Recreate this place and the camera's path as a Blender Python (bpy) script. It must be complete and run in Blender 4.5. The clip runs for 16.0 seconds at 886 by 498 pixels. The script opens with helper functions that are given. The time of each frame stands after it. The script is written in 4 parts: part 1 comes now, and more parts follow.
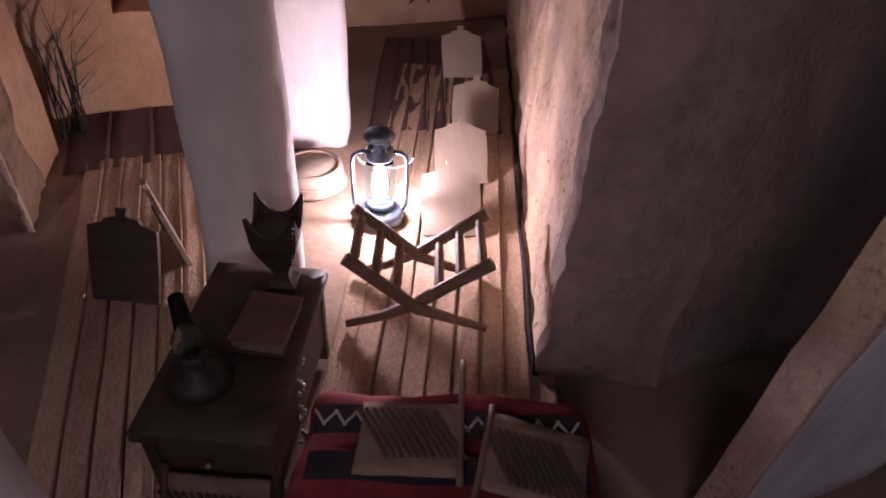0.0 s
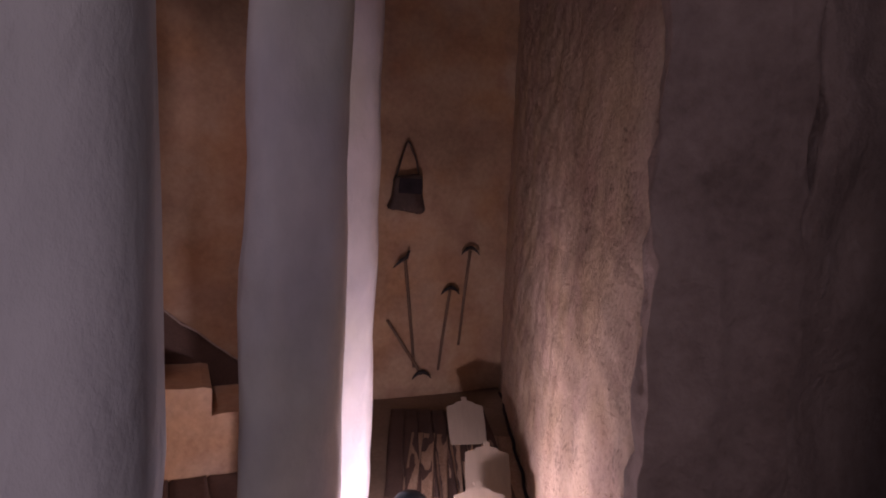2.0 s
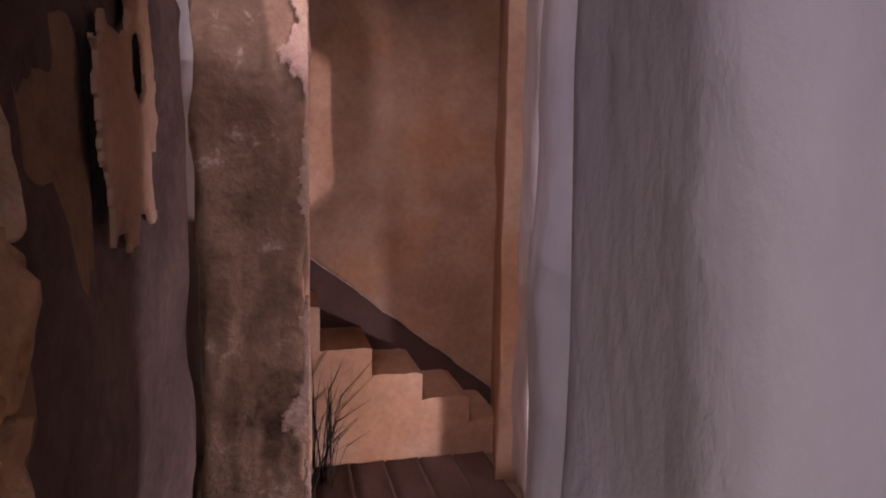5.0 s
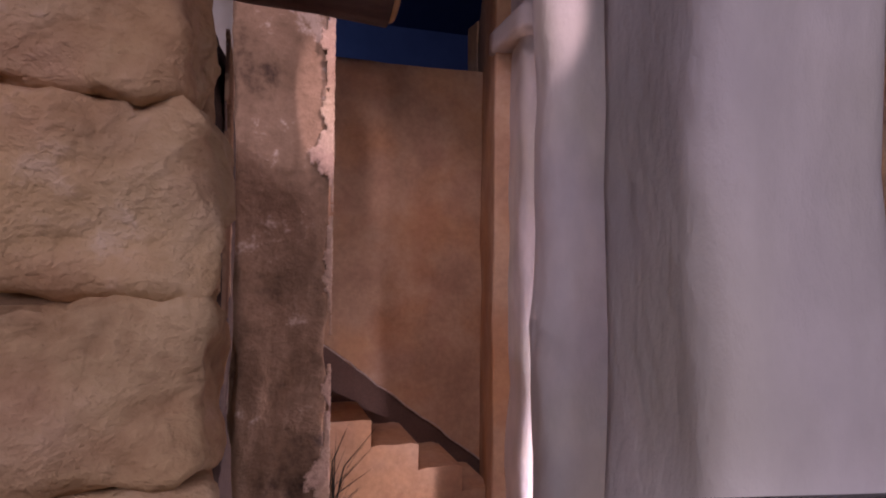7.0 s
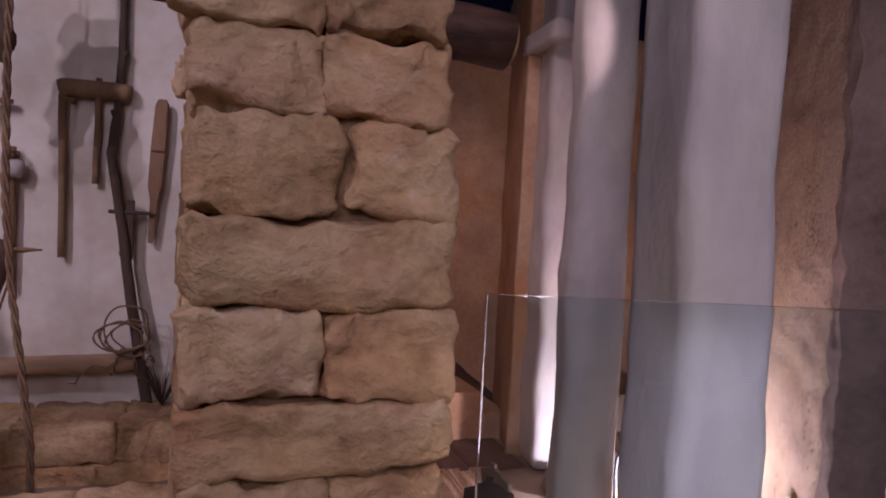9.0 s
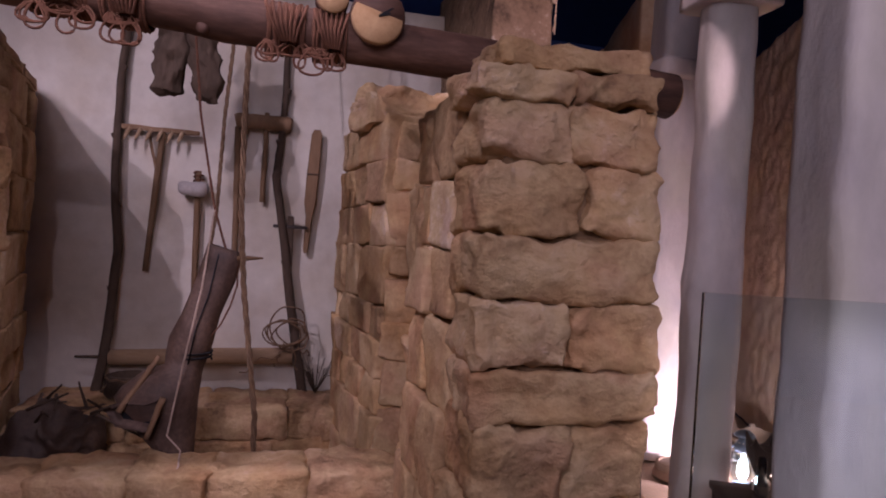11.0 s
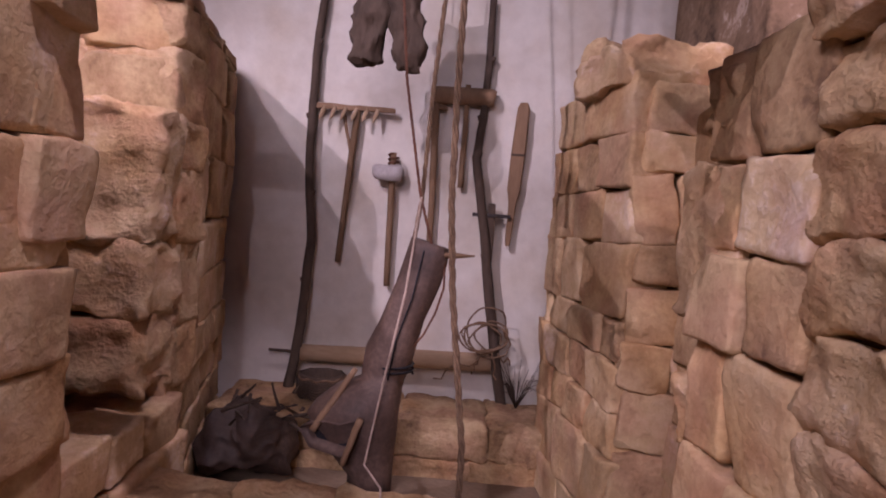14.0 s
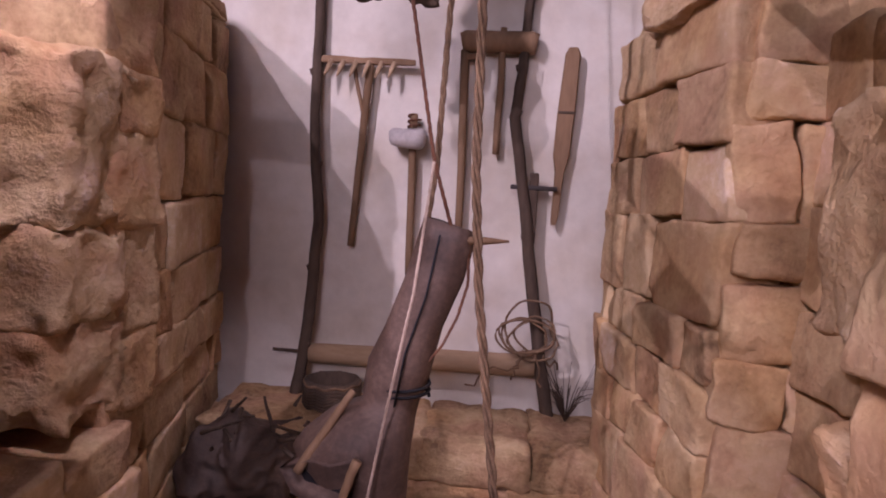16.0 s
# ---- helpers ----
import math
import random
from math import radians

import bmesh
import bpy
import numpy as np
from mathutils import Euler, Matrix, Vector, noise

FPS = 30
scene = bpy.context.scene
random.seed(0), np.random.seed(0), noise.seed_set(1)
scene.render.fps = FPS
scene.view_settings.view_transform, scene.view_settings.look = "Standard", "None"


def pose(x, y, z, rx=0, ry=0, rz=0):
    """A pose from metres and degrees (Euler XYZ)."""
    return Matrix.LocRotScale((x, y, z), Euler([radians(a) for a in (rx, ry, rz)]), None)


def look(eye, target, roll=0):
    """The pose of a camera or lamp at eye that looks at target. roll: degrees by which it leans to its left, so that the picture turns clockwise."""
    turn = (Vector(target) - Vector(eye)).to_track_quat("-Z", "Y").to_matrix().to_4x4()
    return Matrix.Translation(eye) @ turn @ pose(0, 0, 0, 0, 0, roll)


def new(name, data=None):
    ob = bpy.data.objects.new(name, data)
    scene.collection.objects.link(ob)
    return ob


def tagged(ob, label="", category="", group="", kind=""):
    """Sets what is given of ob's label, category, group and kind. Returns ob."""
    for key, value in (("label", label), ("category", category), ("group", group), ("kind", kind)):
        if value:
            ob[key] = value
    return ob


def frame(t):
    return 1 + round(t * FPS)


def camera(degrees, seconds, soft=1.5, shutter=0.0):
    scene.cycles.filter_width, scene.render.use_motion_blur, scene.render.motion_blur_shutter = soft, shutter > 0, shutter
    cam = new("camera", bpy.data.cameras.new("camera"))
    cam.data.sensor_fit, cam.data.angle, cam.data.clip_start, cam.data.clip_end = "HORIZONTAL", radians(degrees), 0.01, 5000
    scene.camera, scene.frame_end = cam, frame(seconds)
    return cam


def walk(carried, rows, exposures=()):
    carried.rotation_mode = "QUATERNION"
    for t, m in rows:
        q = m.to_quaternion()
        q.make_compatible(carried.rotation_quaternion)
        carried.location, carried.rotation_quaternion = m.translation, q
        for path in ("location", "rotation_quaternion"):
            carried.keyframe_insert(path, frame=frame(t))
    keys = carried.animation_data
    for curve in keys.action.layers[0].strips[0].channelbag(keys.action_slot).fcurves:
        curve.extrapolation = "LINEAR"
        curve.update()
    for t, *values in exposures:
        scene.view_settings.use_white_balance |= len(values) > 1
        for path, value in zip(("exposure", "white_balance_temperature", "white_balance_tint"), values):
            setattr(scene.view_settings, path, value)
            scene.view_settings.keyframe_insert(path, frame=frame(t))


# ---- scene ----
cam = camera(70.80, 16.0, soft=1.9)

PATH = [
    (0.0, 0.846, 0.022, 1.385, -20.56, -38.47, -2.91),
    (0.5, 0.824, 0.008, 1.398, -19.37, -30.82, -2.94),
    (1.0, 0.801, -0.002, 1.405, -19.7, -21.82, -2.97),
    (1.5, 0.741, -0.034, 1.423, -23.27, -11.55, -3.56),
    (2.0, 0.592, -0.086, 1.423, -23.32, -4.98, -2.67),
    (2.5, 0.460, -0.085, 1.405, -21.5, -2.7, -1.3),
    (3.0, 0.374, -0.08, 1.395, -20.6, -3.85, -2.4),
    (3.5, 0.324, -0.035, 1.395, -14.3, -5.6, -2.2),
    (4.0, 0.242, -0.007, 1.392, -13.0, -5.88, -1.25),
    (4.2, 0.225, 0.097, 1.416, -11.51, -6.95, -0.85),
    (6.3, -0.059, 0.009, 1.389, -19.4, -3.15, -0.82),
    (6.5, -0.072, -0.021, 1.392, -19.07, -2.26, -0.54),
    (7.0, -0.093, -0.153, 1.393, -17.28, 1.32, -0.58),
    (7.5, -0.154, -0.311, 1.371, -13.55, 2.74, -1.72),
    (8.0, -0.294, -0.443, 1.334, -16.68, -0.02, -1.64),
    (10.3, -0.927, -0.989, 1.33, -18.66, -1.61, -3.5),
    (10.5, -0.995, -1.0, 1.313, -17.3, -1.42, -3.75),
    (11.0, -1.143, -1.066, 1.315, -13.86, -0.53, -3.59),
    (11.5, -1.192, -1.077, 1.325, -8.64, -0.02, -3.38),
    (12.0, -1.172, -1.007, 1.333, -3.42, -0.33, -3.36),
    (12.5, -1.125, -0.913, 1.339, 0.11, 0.13, -3.83),
    (13.0, -1.169, -0.801, 1.322, 3.21, -1.09, -4.04),
    (13.5, -1.289, -0.595, 1.323, 2.52, -1.09, -5.23),
    (14.0, -1.333, -0.421, 1.336, 1.35, -3.02, -4.41),
    (14.5, -1.332, -0.195, 1.328, 2.06, -4.84, -4.03),
    (15.0, -1.308, 0.045, 1.331, 4.41, -7.02, -3.5),
    (15.5, -1.288, 0.17, 1.342, 5.53, -7.24, -3.17),
    (16.0, -1.282, 0.195, 1.328, 5.5, -5.47, -3.46),
]
EXPOSURES = [(0.0, -1.15), (0.9, -1.55), (1.5, -1.55), (2.5, -1.15), (4.0, -0.85), (6.3, -0.45), (8.0, -0.5), (10.5, -0.7), (11.5, -0.35), (12.5, -0.18), (14.0, 0.12), (15.0, 0.22), (16.0, 0.36)]
walk(cam, [(t, pose(x, y, z, 90 + p, r, w)) for t, x, y, z, w, p, r in PATH], EXPOSURES)

# ---- world, lights ----
world = bpy.data.worlds.new("world")
scene.world = world
world.use_nodes = True
world.node_tree.nodes["Background"].inputs[0].default_value = (0.42, 0.36, 0.39, 1)
world.node_tree.nodes["Background"].inputs[1].default_value = 0.10


def lamp(name, kind, eye, target, watts, color, size=0.1, cone=60, blend=0.4):
    data = bpy.data.lights.new(name, kind)
    data.energy, data.color = watts, color
    if kind == "SPOT":
        data.spot_size, data.spot_blend, data.shadow_soft_size = radians(cone), blend, size
    elif kind == "AREA":
        data.shape, data.size = "DISK", size
    else:
        data.shadow_soft_size = size
    ob = new(name, data)
    ob.matrix_world = look(eye, target)
    return ob


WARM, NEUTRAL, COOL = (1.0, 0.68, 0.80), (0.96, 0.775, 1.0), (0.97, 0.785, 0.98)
lamp("spot_well_left", "SPOT", (-3.6, -1.4, 3.65), (-1.7, 2.6, 1.1), 320, NEUTRAL, 0.02, 54, 0.6)
lamp("spot_well_high", "SPOT", (-3.35, -0.5, 4.1), (-1.6, 2.4, 0.6), 230, NEUTRAL, 0.02, 68, 0.6)
lamp("spot_well_front", "SPOT", (-1.4, -3.7, 2.85), (-1.75, 2.4, 1.15), 110, NEUTRAL, 0.03, 26, 0.6)
lamp("spot_well_centre", "SPOT", (-1.1, -0.2, 4.4), (-2.15, 1.45, 0.4), 230, NEUTRAL, 0.025, 42, 0.5)
lamp("spot_well_top", "SPOT", (-2.7, 2.5, 4.2), (-1.5, 3.0, 0.8), 5, NEUTRAL, 0.03, 70)
lamp("spot_alcove", "SPOT", (-0.25, 0.8, 4.2), (0.75, 3.3, 0.5), 175, WARM, 0.06, 44, 0.6)
lamp("spot_hall", "SPOT", (1.69, -3.0, 3.33), (0.06, 3.5, 1.65), 1200, WARM, 0.03, 7.8, 0.3)
lamp("corridor_light", "SPOT", (0.3, -3.8, 3.0), (0.62, 0.8, 1.3), 220, COOL, 0.35, 32, 0.7)
# Unseen soft fill, added to lift the dark walls facing the visitors.
lamp("hall_fill", "AREA", (-2.0, -3.5, 3.3), (1.7, 0.7, 0.9), 110, COOL, 2.2)
# Second unseen fill, added to brighten the wall behind the corner pier.
lamp("hall_fill_east", "SPOT", (4.2, -3.2, 3.4), (2.35, 0.85, 0.9), 70, COOL, 0.4, 26, 0.8)
lamp("sky_wash", "AREA", (0.0, 5.6, 4.3), (0.0, 7.8, 2.6), 9, (0.75, 0.8, 1.0), 0.6)
# Spot with no visible fitting, added so the far cream panel reads bright.
lamp("far_panel_fill", "SPOT", (-6.0, 4.6, 4.3), (-6.3, 6.5, 3.2), 60, (1.0, 0.85, 0.7), 0.05, 50)
lamp("lantern_flame", "POINT", (1.357, 1.853, 0.17), (1.357, 1.853, 0), 66, (1.0, 0.775, 0.99), 0.03)


# ---- materials ----
def ramp(nt, fac, stops):
    n = nt.nodes.new("ShaderNodeValToRGB")
    n.color_ramp.elements[0].position, n.color_ramp.elements[0].color = stops[0][0], (*stops[0][1], 1)
    n.color_ramp.elements[1].position, n.color_ramp.elements[1].color = stops[-1][0], (*stops[-1][1], 1)
    for p, c in stops[1:-1]:
        n.color_ramp.elements.new(p).color = (*c, 1)
    nt.links.new(fac, n.inputs[0])
    return n.outputs[0]


def mat(name, stops, scale=3.0, fine=40.0, rough=0.9, bump=0.3, dist=0.01, metal=0.0, stretch=(1, 1, 1), vary=0.0, spec=0.3, fine_mix=0.35, tint=None):
    """A surface with broad stains, fine grain and relief; vary shifts the brightness from piece to piece."""
    m = bpy.data.materials.new(name)
    m.use_nodes = True
    nt = m.node_tree
    b = nt.nodes["Principled BSDF"]
    b.inputs["Roughness"].default_value, b.inputs["Metallic"].default_value = rough, metal
    b.inputs["Specular IOR Level"].default_value = spec
    co = nt.nodes.new("ShaderNodeTexCoord")
    mp = nt.nodes.new("ShaderNodeMapping")
    mp.inputs["Scale"].default_value = stretch
    nt.links.new(co.outputs["Object"], mp.inputs[0])
    if vary:
        own = nt.nodes.new("ShaderNodeObjectInfo")
        shift = nt.nodes.new("ShaderNodeMath")
        shift.operation = "MULTIPLY"
        shift.inputs[1].default_value = 37.0
        nt.links.new(own.outputs["Random"], shift.inputs[0])
        nt.links.new(shift.outputs[0], mp.inputs["Location"])
    big, small = nt.nodes.new("ShaderNodeTexNoise"), nt.nodes.new("ShaderNodeTexNoise")
    for n, s, det in ((big, scale, 5), (small, fine, 8)):
        n.inputs["Scale"].default_value, n.inputs["Detail"].default_value, n.inputs["Roughness"].default_value = s, det, 0.62
        nt.links.new(mp.outputs[0], n.inputs["Vector"])
    mix = nt.nodes.new("ShaderNodeMix")
    mix.inputs[0].default_value = fine_mix
    nt.links.new(big.outputs["Fac"], mix.inputs[2])
    nt.links.new(small.outputs["Fac"], mix.inputs[3])
    fac = mix.outputs[0]
    if vary:
        info = nt.nodes.new("ShaderNodeObjectInfo")
        mul = nt.nodes.new("ShaderNodeMath")
        mul.operation = "MULTIPLY_ADD"
        mul.inputs[1].default_value, mul.inputs[2].default_value = vary, -vary / 2
        nt.links.new(info.outputs["Random"], mul.inputs[0])
        add = nt.nodes.new("ShaderNodeMath")
        nt.links.new(fac, add.inputs[0])
        nt.links.new(mul.outputs[0], add.inputs[1])
        fac = add.outputs[0]
    color = ramp(nt, fac, stops)
    if tint:
        # slow drifts of a second and third hue over the surface
        for k, hue in enumerate(tint):
            drift = nt.nodes.new("ShaderNodeTexNoise")
            drift.inputs["Scale"].default_value, drift.inputs["Detail"].default_value = 2.3 + 1.9 * k, 3
            off = nt.nodes.new("ShaderNodeMapping")
            off.inputs["Location"].default_value = (5.3 * k + 1, 2.7, 9.1 * k)
            nt.links.new(mp.outputs[0], off.inputs[0])
            nt.links.new(off.outputs[0], drift.inputs["Vector"])
            amount = ramp(nt, drift.outputs["Fac"], [(0.46, (0, 0, 0)), (0.64, (0.75, 0.75, 0.75))])
            blend = nt.nodes.new("ShaderNodeMix")
            blend.data_type, blend.blend_type = "RGBA", "MULTIPLY"
            blend.inputs[7].default_value = (*hue, 1)
            nt.links.new(amount, blend.inputs[0])
            nt.links.new(color, blend.inputs[6])
            color = blend.outputs[2]
    nt.links.new(color, b.inputs["Base Color"])
    bp = nt.nodes.new("ShaderNodeBump")
    bp.inputs["Strength"].default_value, bp.inputs["Distance"].default_value = bump, dist
    nt.links.new(mix.outputs[0], bp.inputs["Height"])
    nt.links.new(bp.outputs[0], b.inputs["Normal"])
    return m


STONE_STOPS = [(0.30, (0.24, 0.155, 0.09)), (0.40, (0.44, 0.30, 0.165)), (0.52, (0.585, 0.425, 0.245)), (0.62, (0.66, 0.50, 0.31)), (0.74, (0.80, 0.68, 0.54))]
STONE_TINTS = ((1.0, 0.87, 0.72), (0.97, 0.86, 0.93), (0.82, 0.75, 0.74))
STONE = mat("rough_sandstone", STONE_STOPS, 5.0, 34, 0.92, 1.0, 0.042, stretch=(1, 1, 1.2), vary=0.14, fine_mix=0.36, tint=STONE_TINTS)
DRESSED = mat("dressed_sandstone", STONE_STOPS, 3.4, 40, 0.92, 0.9, 0.034, vary=0.16, fine_mix=0.3, tint=STONE_TINTS)
MORTAR = mat("earth_mortar", [(0.3, (0.13, 0.08, 0.045)), (0.7, (0.32, 0.21, 0.12))], 5, 45, 0.95, 0.8, 0.02)
PLASTER = mat("white_plaster", [(0.3, (0.60, 0.56, 0.50)), (0.7, (0.80, 0.75, 0.68))], 1.6, 14, 0.85, 0.4, 0.02, tint=((0.90, 0.86, 0.79), (0.90, 0.87, 0.84)))
COLUMN = mat("column_plaster", [(0.28, (0.46, 0.44, 0.42)), (0.48, (0.58, 0.55, 0.53)), (0.72, (0.70, 0.66, 0.64))], 2.6, 11, 0.8, 0.7, 0.035, stretch=(1, 1, 0.6), tint=((0.90, 0.92, 0.80), (0.84, 0.84, 0.88)))
MUD = mat("mud_plaster", [(0.3, (0.32, 0.205, 0.13)), (0.52, (0.50, 0.34, 0.215)), (0.72, (0.62, 0.45, 0.31))], 2.0, 30, 0.93, 0.5, 0.018, tint=((1.0, 0.84, 0.66), (0.85, 0.78, 0.80)))
STRAW = mat("straw_mud_plaster", [(0.36, (0.27, 0.19, 0.14)), (0.43, (0.50, 0.37, 0.27)), (0.55, (0.58, 0.44, 0.32)), (0.72, (0.74, 0.60, 0.47))], 3.0, 55, 0.95, 1.0, 0.018, fine_mix=0.55, tint=((0.96, 0.93, 0.80), (0.90, 0.84, 0.90)))
# Darker copy of the mud plaster, with shade put into its colour.
SHADEMUD = mat("shaded_mud_plaster", [(0.3, (0.06, 0.04, 0.034)), (0.5, (0.12, 0.085, 0.07)), (0.72, (0.22, 0.16, 0.125))], 2.5, 26, 0.95, 1.0, 0.04)
FRONTMUD = mat("grey_mud_plaster", [(0.3, (0.17, 0.12, 0.10)), (0.5, (0.30, 0.22, 0.185)), (0.72, (0.42, 0.32, 0.27))], 2.5, 26, 0.95, 1.0, 0.04)
BROKEN = mat("broken_plaster", [(0.36, (0.08, 0.052, 0.036)), (0.46, (0.24, 0.16, 0.10)), (0.575, (0.34, 0.23, 0.15)), (0.62, (0.58, 0.46, 0.36))], 3.2, 26, 0.95, 1.0, 0.04, fine_mix=0.3)
NAVY = mat("night_blue_paint", [(0.3, (0.04, 0.07, 0.20)), (0.7, (0.06, 0.10, 0.27))], 0.6, 6, 0.8, 0.05, 0.01)
DARK = mat("dark_board", [(0.3, (0.008, 0.008, 0.012)), (0.7, (0.02, 0.018, 0.02))], 2, 20, 0.8, 0.2, 0.01)
FLOOR = mat("earth_floor", [(0.3, (0.16, 0.11, 0.075)), (0.7, (0.34, 0.25, 0.17))], 2, 40, 0.95, 0.5, 0.01)
BEAM = mat("dark_red_timber", [(0.34, (0.035, 0.018, 0.014)), (0.52, (0.12, 0.062, 0.044)), (0.68, (0.26, 0.15, 0.11))], 5, 34, 0.7, 0.7, 0.012, stretch=(0.25, 1, 1))
ENDGRAIN = mat("sawn_wood_end", [(0.3, (0.36, 0.20, 0.09)), (0.7, (0.60, 0.40, 0.22))], 6, 60, 0.85, 0.3, 0.004)
POLE = mat("dark_branch", [(0.3, (0.035, 0.024, 0.018)), (0.7, (0.13, 0.09, 0.065))], 6, 40, 0.85, 0.9, 0.01, stretch=(1, 1, 0.3))
WOOD = mat("weathered_wood", [(0.3, (0.13, 0.075, 0.04)), (0.7, (0.30, 0.19, 0.115))], 5, 45, 0.8, 0.5, 0.006, stretch=(1, 1, 0.2), vary=0.2)
PALEWOOD = mat("pale_wood", [(0.3, (0.30, 0.20, 0.12)), (0.7, (0.52, 0.38, 0.25))], 5, 45, 0.8, 0.5, 0.006, stretch=(0.3, 1, 1), vary=0.2)
SKIRT = mat("worn_brown_leather", [(0.3, (0.045, 0.028, 0.024)), (0.5, (0.11, 0.07, 0.055)), (0.75, (0.24, 0.16, 0.125))], 5, 50, 0.6, 0.7, 0.01, spec=0.4)
LEATHER = mat("old_leather", [(0.3, (0.035, 0.022, 0.018)), (0.55, (0.085, 0.055, 0.042)), (0.75, (0.20, 0.13, 0.095))], 4, 50, 0.62, 0.7, 0.01, spec=0.4)
ROPE = mat("twisted_rope", [(0.3, (0.08, 0.048, 0.03)), (0.7, (0.28, 0.18, 0.11))], 20, 120, 0.95, 0.6, 0.004)
CORD = mat("rust_brown_cord", [(0.3, (0.08, 0.035, 0.022)), (0.7, (0.22, 0.10, 0.06))], 20, 120, 0.9, 0.6, 0.004)
IRON = mat("dark_iron", [(0.3, (0.03, 0.025, 0.025)), (0.7, (0.09, 0.075, 0.07))], 12, 80, 0.55, 0.4, 0.003, metal=0.6)


# ---- helpers for meshes ----
def finish(name, bm, material, parent=None, smooth=True):
    bmesh.ops.recalc_face_normals(bm, faces=bm.faces)
    me = bpy.data.meshes.new(name)
    bm.to_mesh(me)
    bm.free()
    for p in me.polygons:
        p.use_smooth = smooth
    me.materials.append(material)
    ob = new(name, me)
    if parent is not None:
        ob.parent = parent
    return ob


def part(name, bm, material, parent, label="", smooth=True):
    ob = finish(name, bm, material, parent, smooth)
    if label:
        ob["label"] = label
    return ob


def thing(name, x=0, y=0, z=0, label="", category="", group="", kind="", turn=0):
    ob = new(name)
    ob.empty_display_size = 0.05
    ob.matrix_world = pose(x, y, z, 0, 0, turn)
    return tagged(ob, label, category, group, kind)


def place(bm, verts, m):
    bmesh.ops.transform(bm, matrix=m, verts=verts)


def box(bm, cx, cy, cz, sx, sy, sz, turn=0, bevel=0.0, tilt=(0, 0)):
    r = bmesh.ops.create_cube(bm, size=1)
    vs = r["verts"]
    place(bm, vs, pose(cx, cy, cz, tilt[0], tilt[1], turn) @ Matrix.Diagonal((sx, sy, sz, 1)))
    if bevel:
        es = list({e for v in vs for e in v.link_edges})
        bmesh.ops.bevel(bm, geom=es, offset=bevel, segments=2, affect="EDGES", profile=0.6)
    return bm


def rough_box(bm, cx, cy, cz, sx, sy, sz, cuts=6, power=5.0, amp=0.012, freq=4.0, turn=0, taper=0.0, seed=0.0, cap=0.05, crowd=1.0):
    """A box with rounded edges and an uneven hand-made surface."""
    r = bmesh.ops.create_cube(bm, size=2)
    vs = set(r["verts"])
    es = list({e for v in vs for e in v.link_edges})
    before = set(bm.verts) - vs
    bmesh.ops.subdivide_edges(bm, edges=es, cuts=cuts, use_grid_fill=True)
    vs = [v for v in bm.verts if v not in before]
    half = Vector((sx / 2, sy / 2, sz / 2))
    least = min(half)
    off = Vector((seed * 7.3, seed * 3.1, seed * 5.7))
    m = pose(cx, cy, cz, 0, 0, turn)
    for v in vs:
        q = Vector([math.copysign(abs(c) ** crowd, c) for c in v.co])
        # round the edges by the same radius along every axis
        rad = min(least * 0.9, least * 3.0 / power if cap < 0.06 else cap, cap)
        p = Vector([q[i] * half[i] for i in range(3)])
        inner = Vector([max(-half[i] + rad, min(half[i] - rad, p[i])) for i in range(3)])
        d = p - inner
        if d.length > 1e-6:
            p = inner + d.normalized() * min(d.length, rad)
        w = noise.noise_vector(p * freq + off) * amp + noise.noise_vector(p * freq * 3.3 + off) * amp * 0.4
        p = p + w
        if taper:
            k = 1 - taper * (p.z / sz)
            p.x, p.y = p.x * k, p.y * k
        v.co = m @ p
    return bm


def tube(bm, pts, rad, seg=8, closed=False):
    """A round bar through points; rad is a number or one for each point."""
    pts = [Vector(p) for p in pts]
    rads = rad if isinstance(rad, (list, tuple)) else [rad] * len(pts)
    rings = []
    up = Vector((0.31, 0.17, 0.93))
    for i, p in enumerate(pts):
        a, b = pts[max(i - 1, 0)], pts[min(i + 1, len(pts) - 1)]
        if closed:
            a, b = pts[i - 1], pts[(i + 1) % len(pts)]
        d = (b - a).normalized()
        u = d.cross(up)
        u = u.normalized() if u.length > 1e-4 else d.orthogonal().normalized()
        w = d.cross(u).normalized()
        rings.append([bm.verts.new(p + (u * math.cos(k * math.tau / seg) + w * math.sin(k * math.tau / seg)) * rads[i]) for k in range(seg)])
    n = len(rings)
    for i in range(n if closed else n - 1):
        a, b = rings[i], rings[(i + 1) % n]
        for k in range(seg):
            bm.faces.new((a[k], a[(k + 1) % seg], b[(k + 1) % seg], b[k]))
    if not closed:
        bm.faces.new(rings[0][::-1])
        bm.faces.new(rings[-1])
    return bm


def lathe(bm, profile, seg=20, m=Matrix()):
    """Turns (radius, height) pairs about the z axis."""
    rings = []
    for r, z in profile:
        rings.append([bm.verts.new(m @ Vector((max(r, 0.0005) * math.cos(k * math.tau / seg), max(r, 0.0005) * math.sin(k * math.tau / seg), z))) for k in range(seg)])
    for a, b in zip(rings, rings[1:]):
        for k in range(seg):
            bm.faces.new((a[k], a[(k + 1) % seg], b[(k + 1) % seg], b[k]))
    bm.faces.new(rings[0][::-1])
    bm.faces.new(rings[-1])
    return bm


def wobbly(a, b, n=10, amp=0.01, seed=0.0):
    a, b = Vector(a), Vector(b)
    return [a.lerp(b, i / n) + noise.noise_vector(Vector((seed * 3.7, i * 0.55, seed))) * amp for i in range(n + 1)]


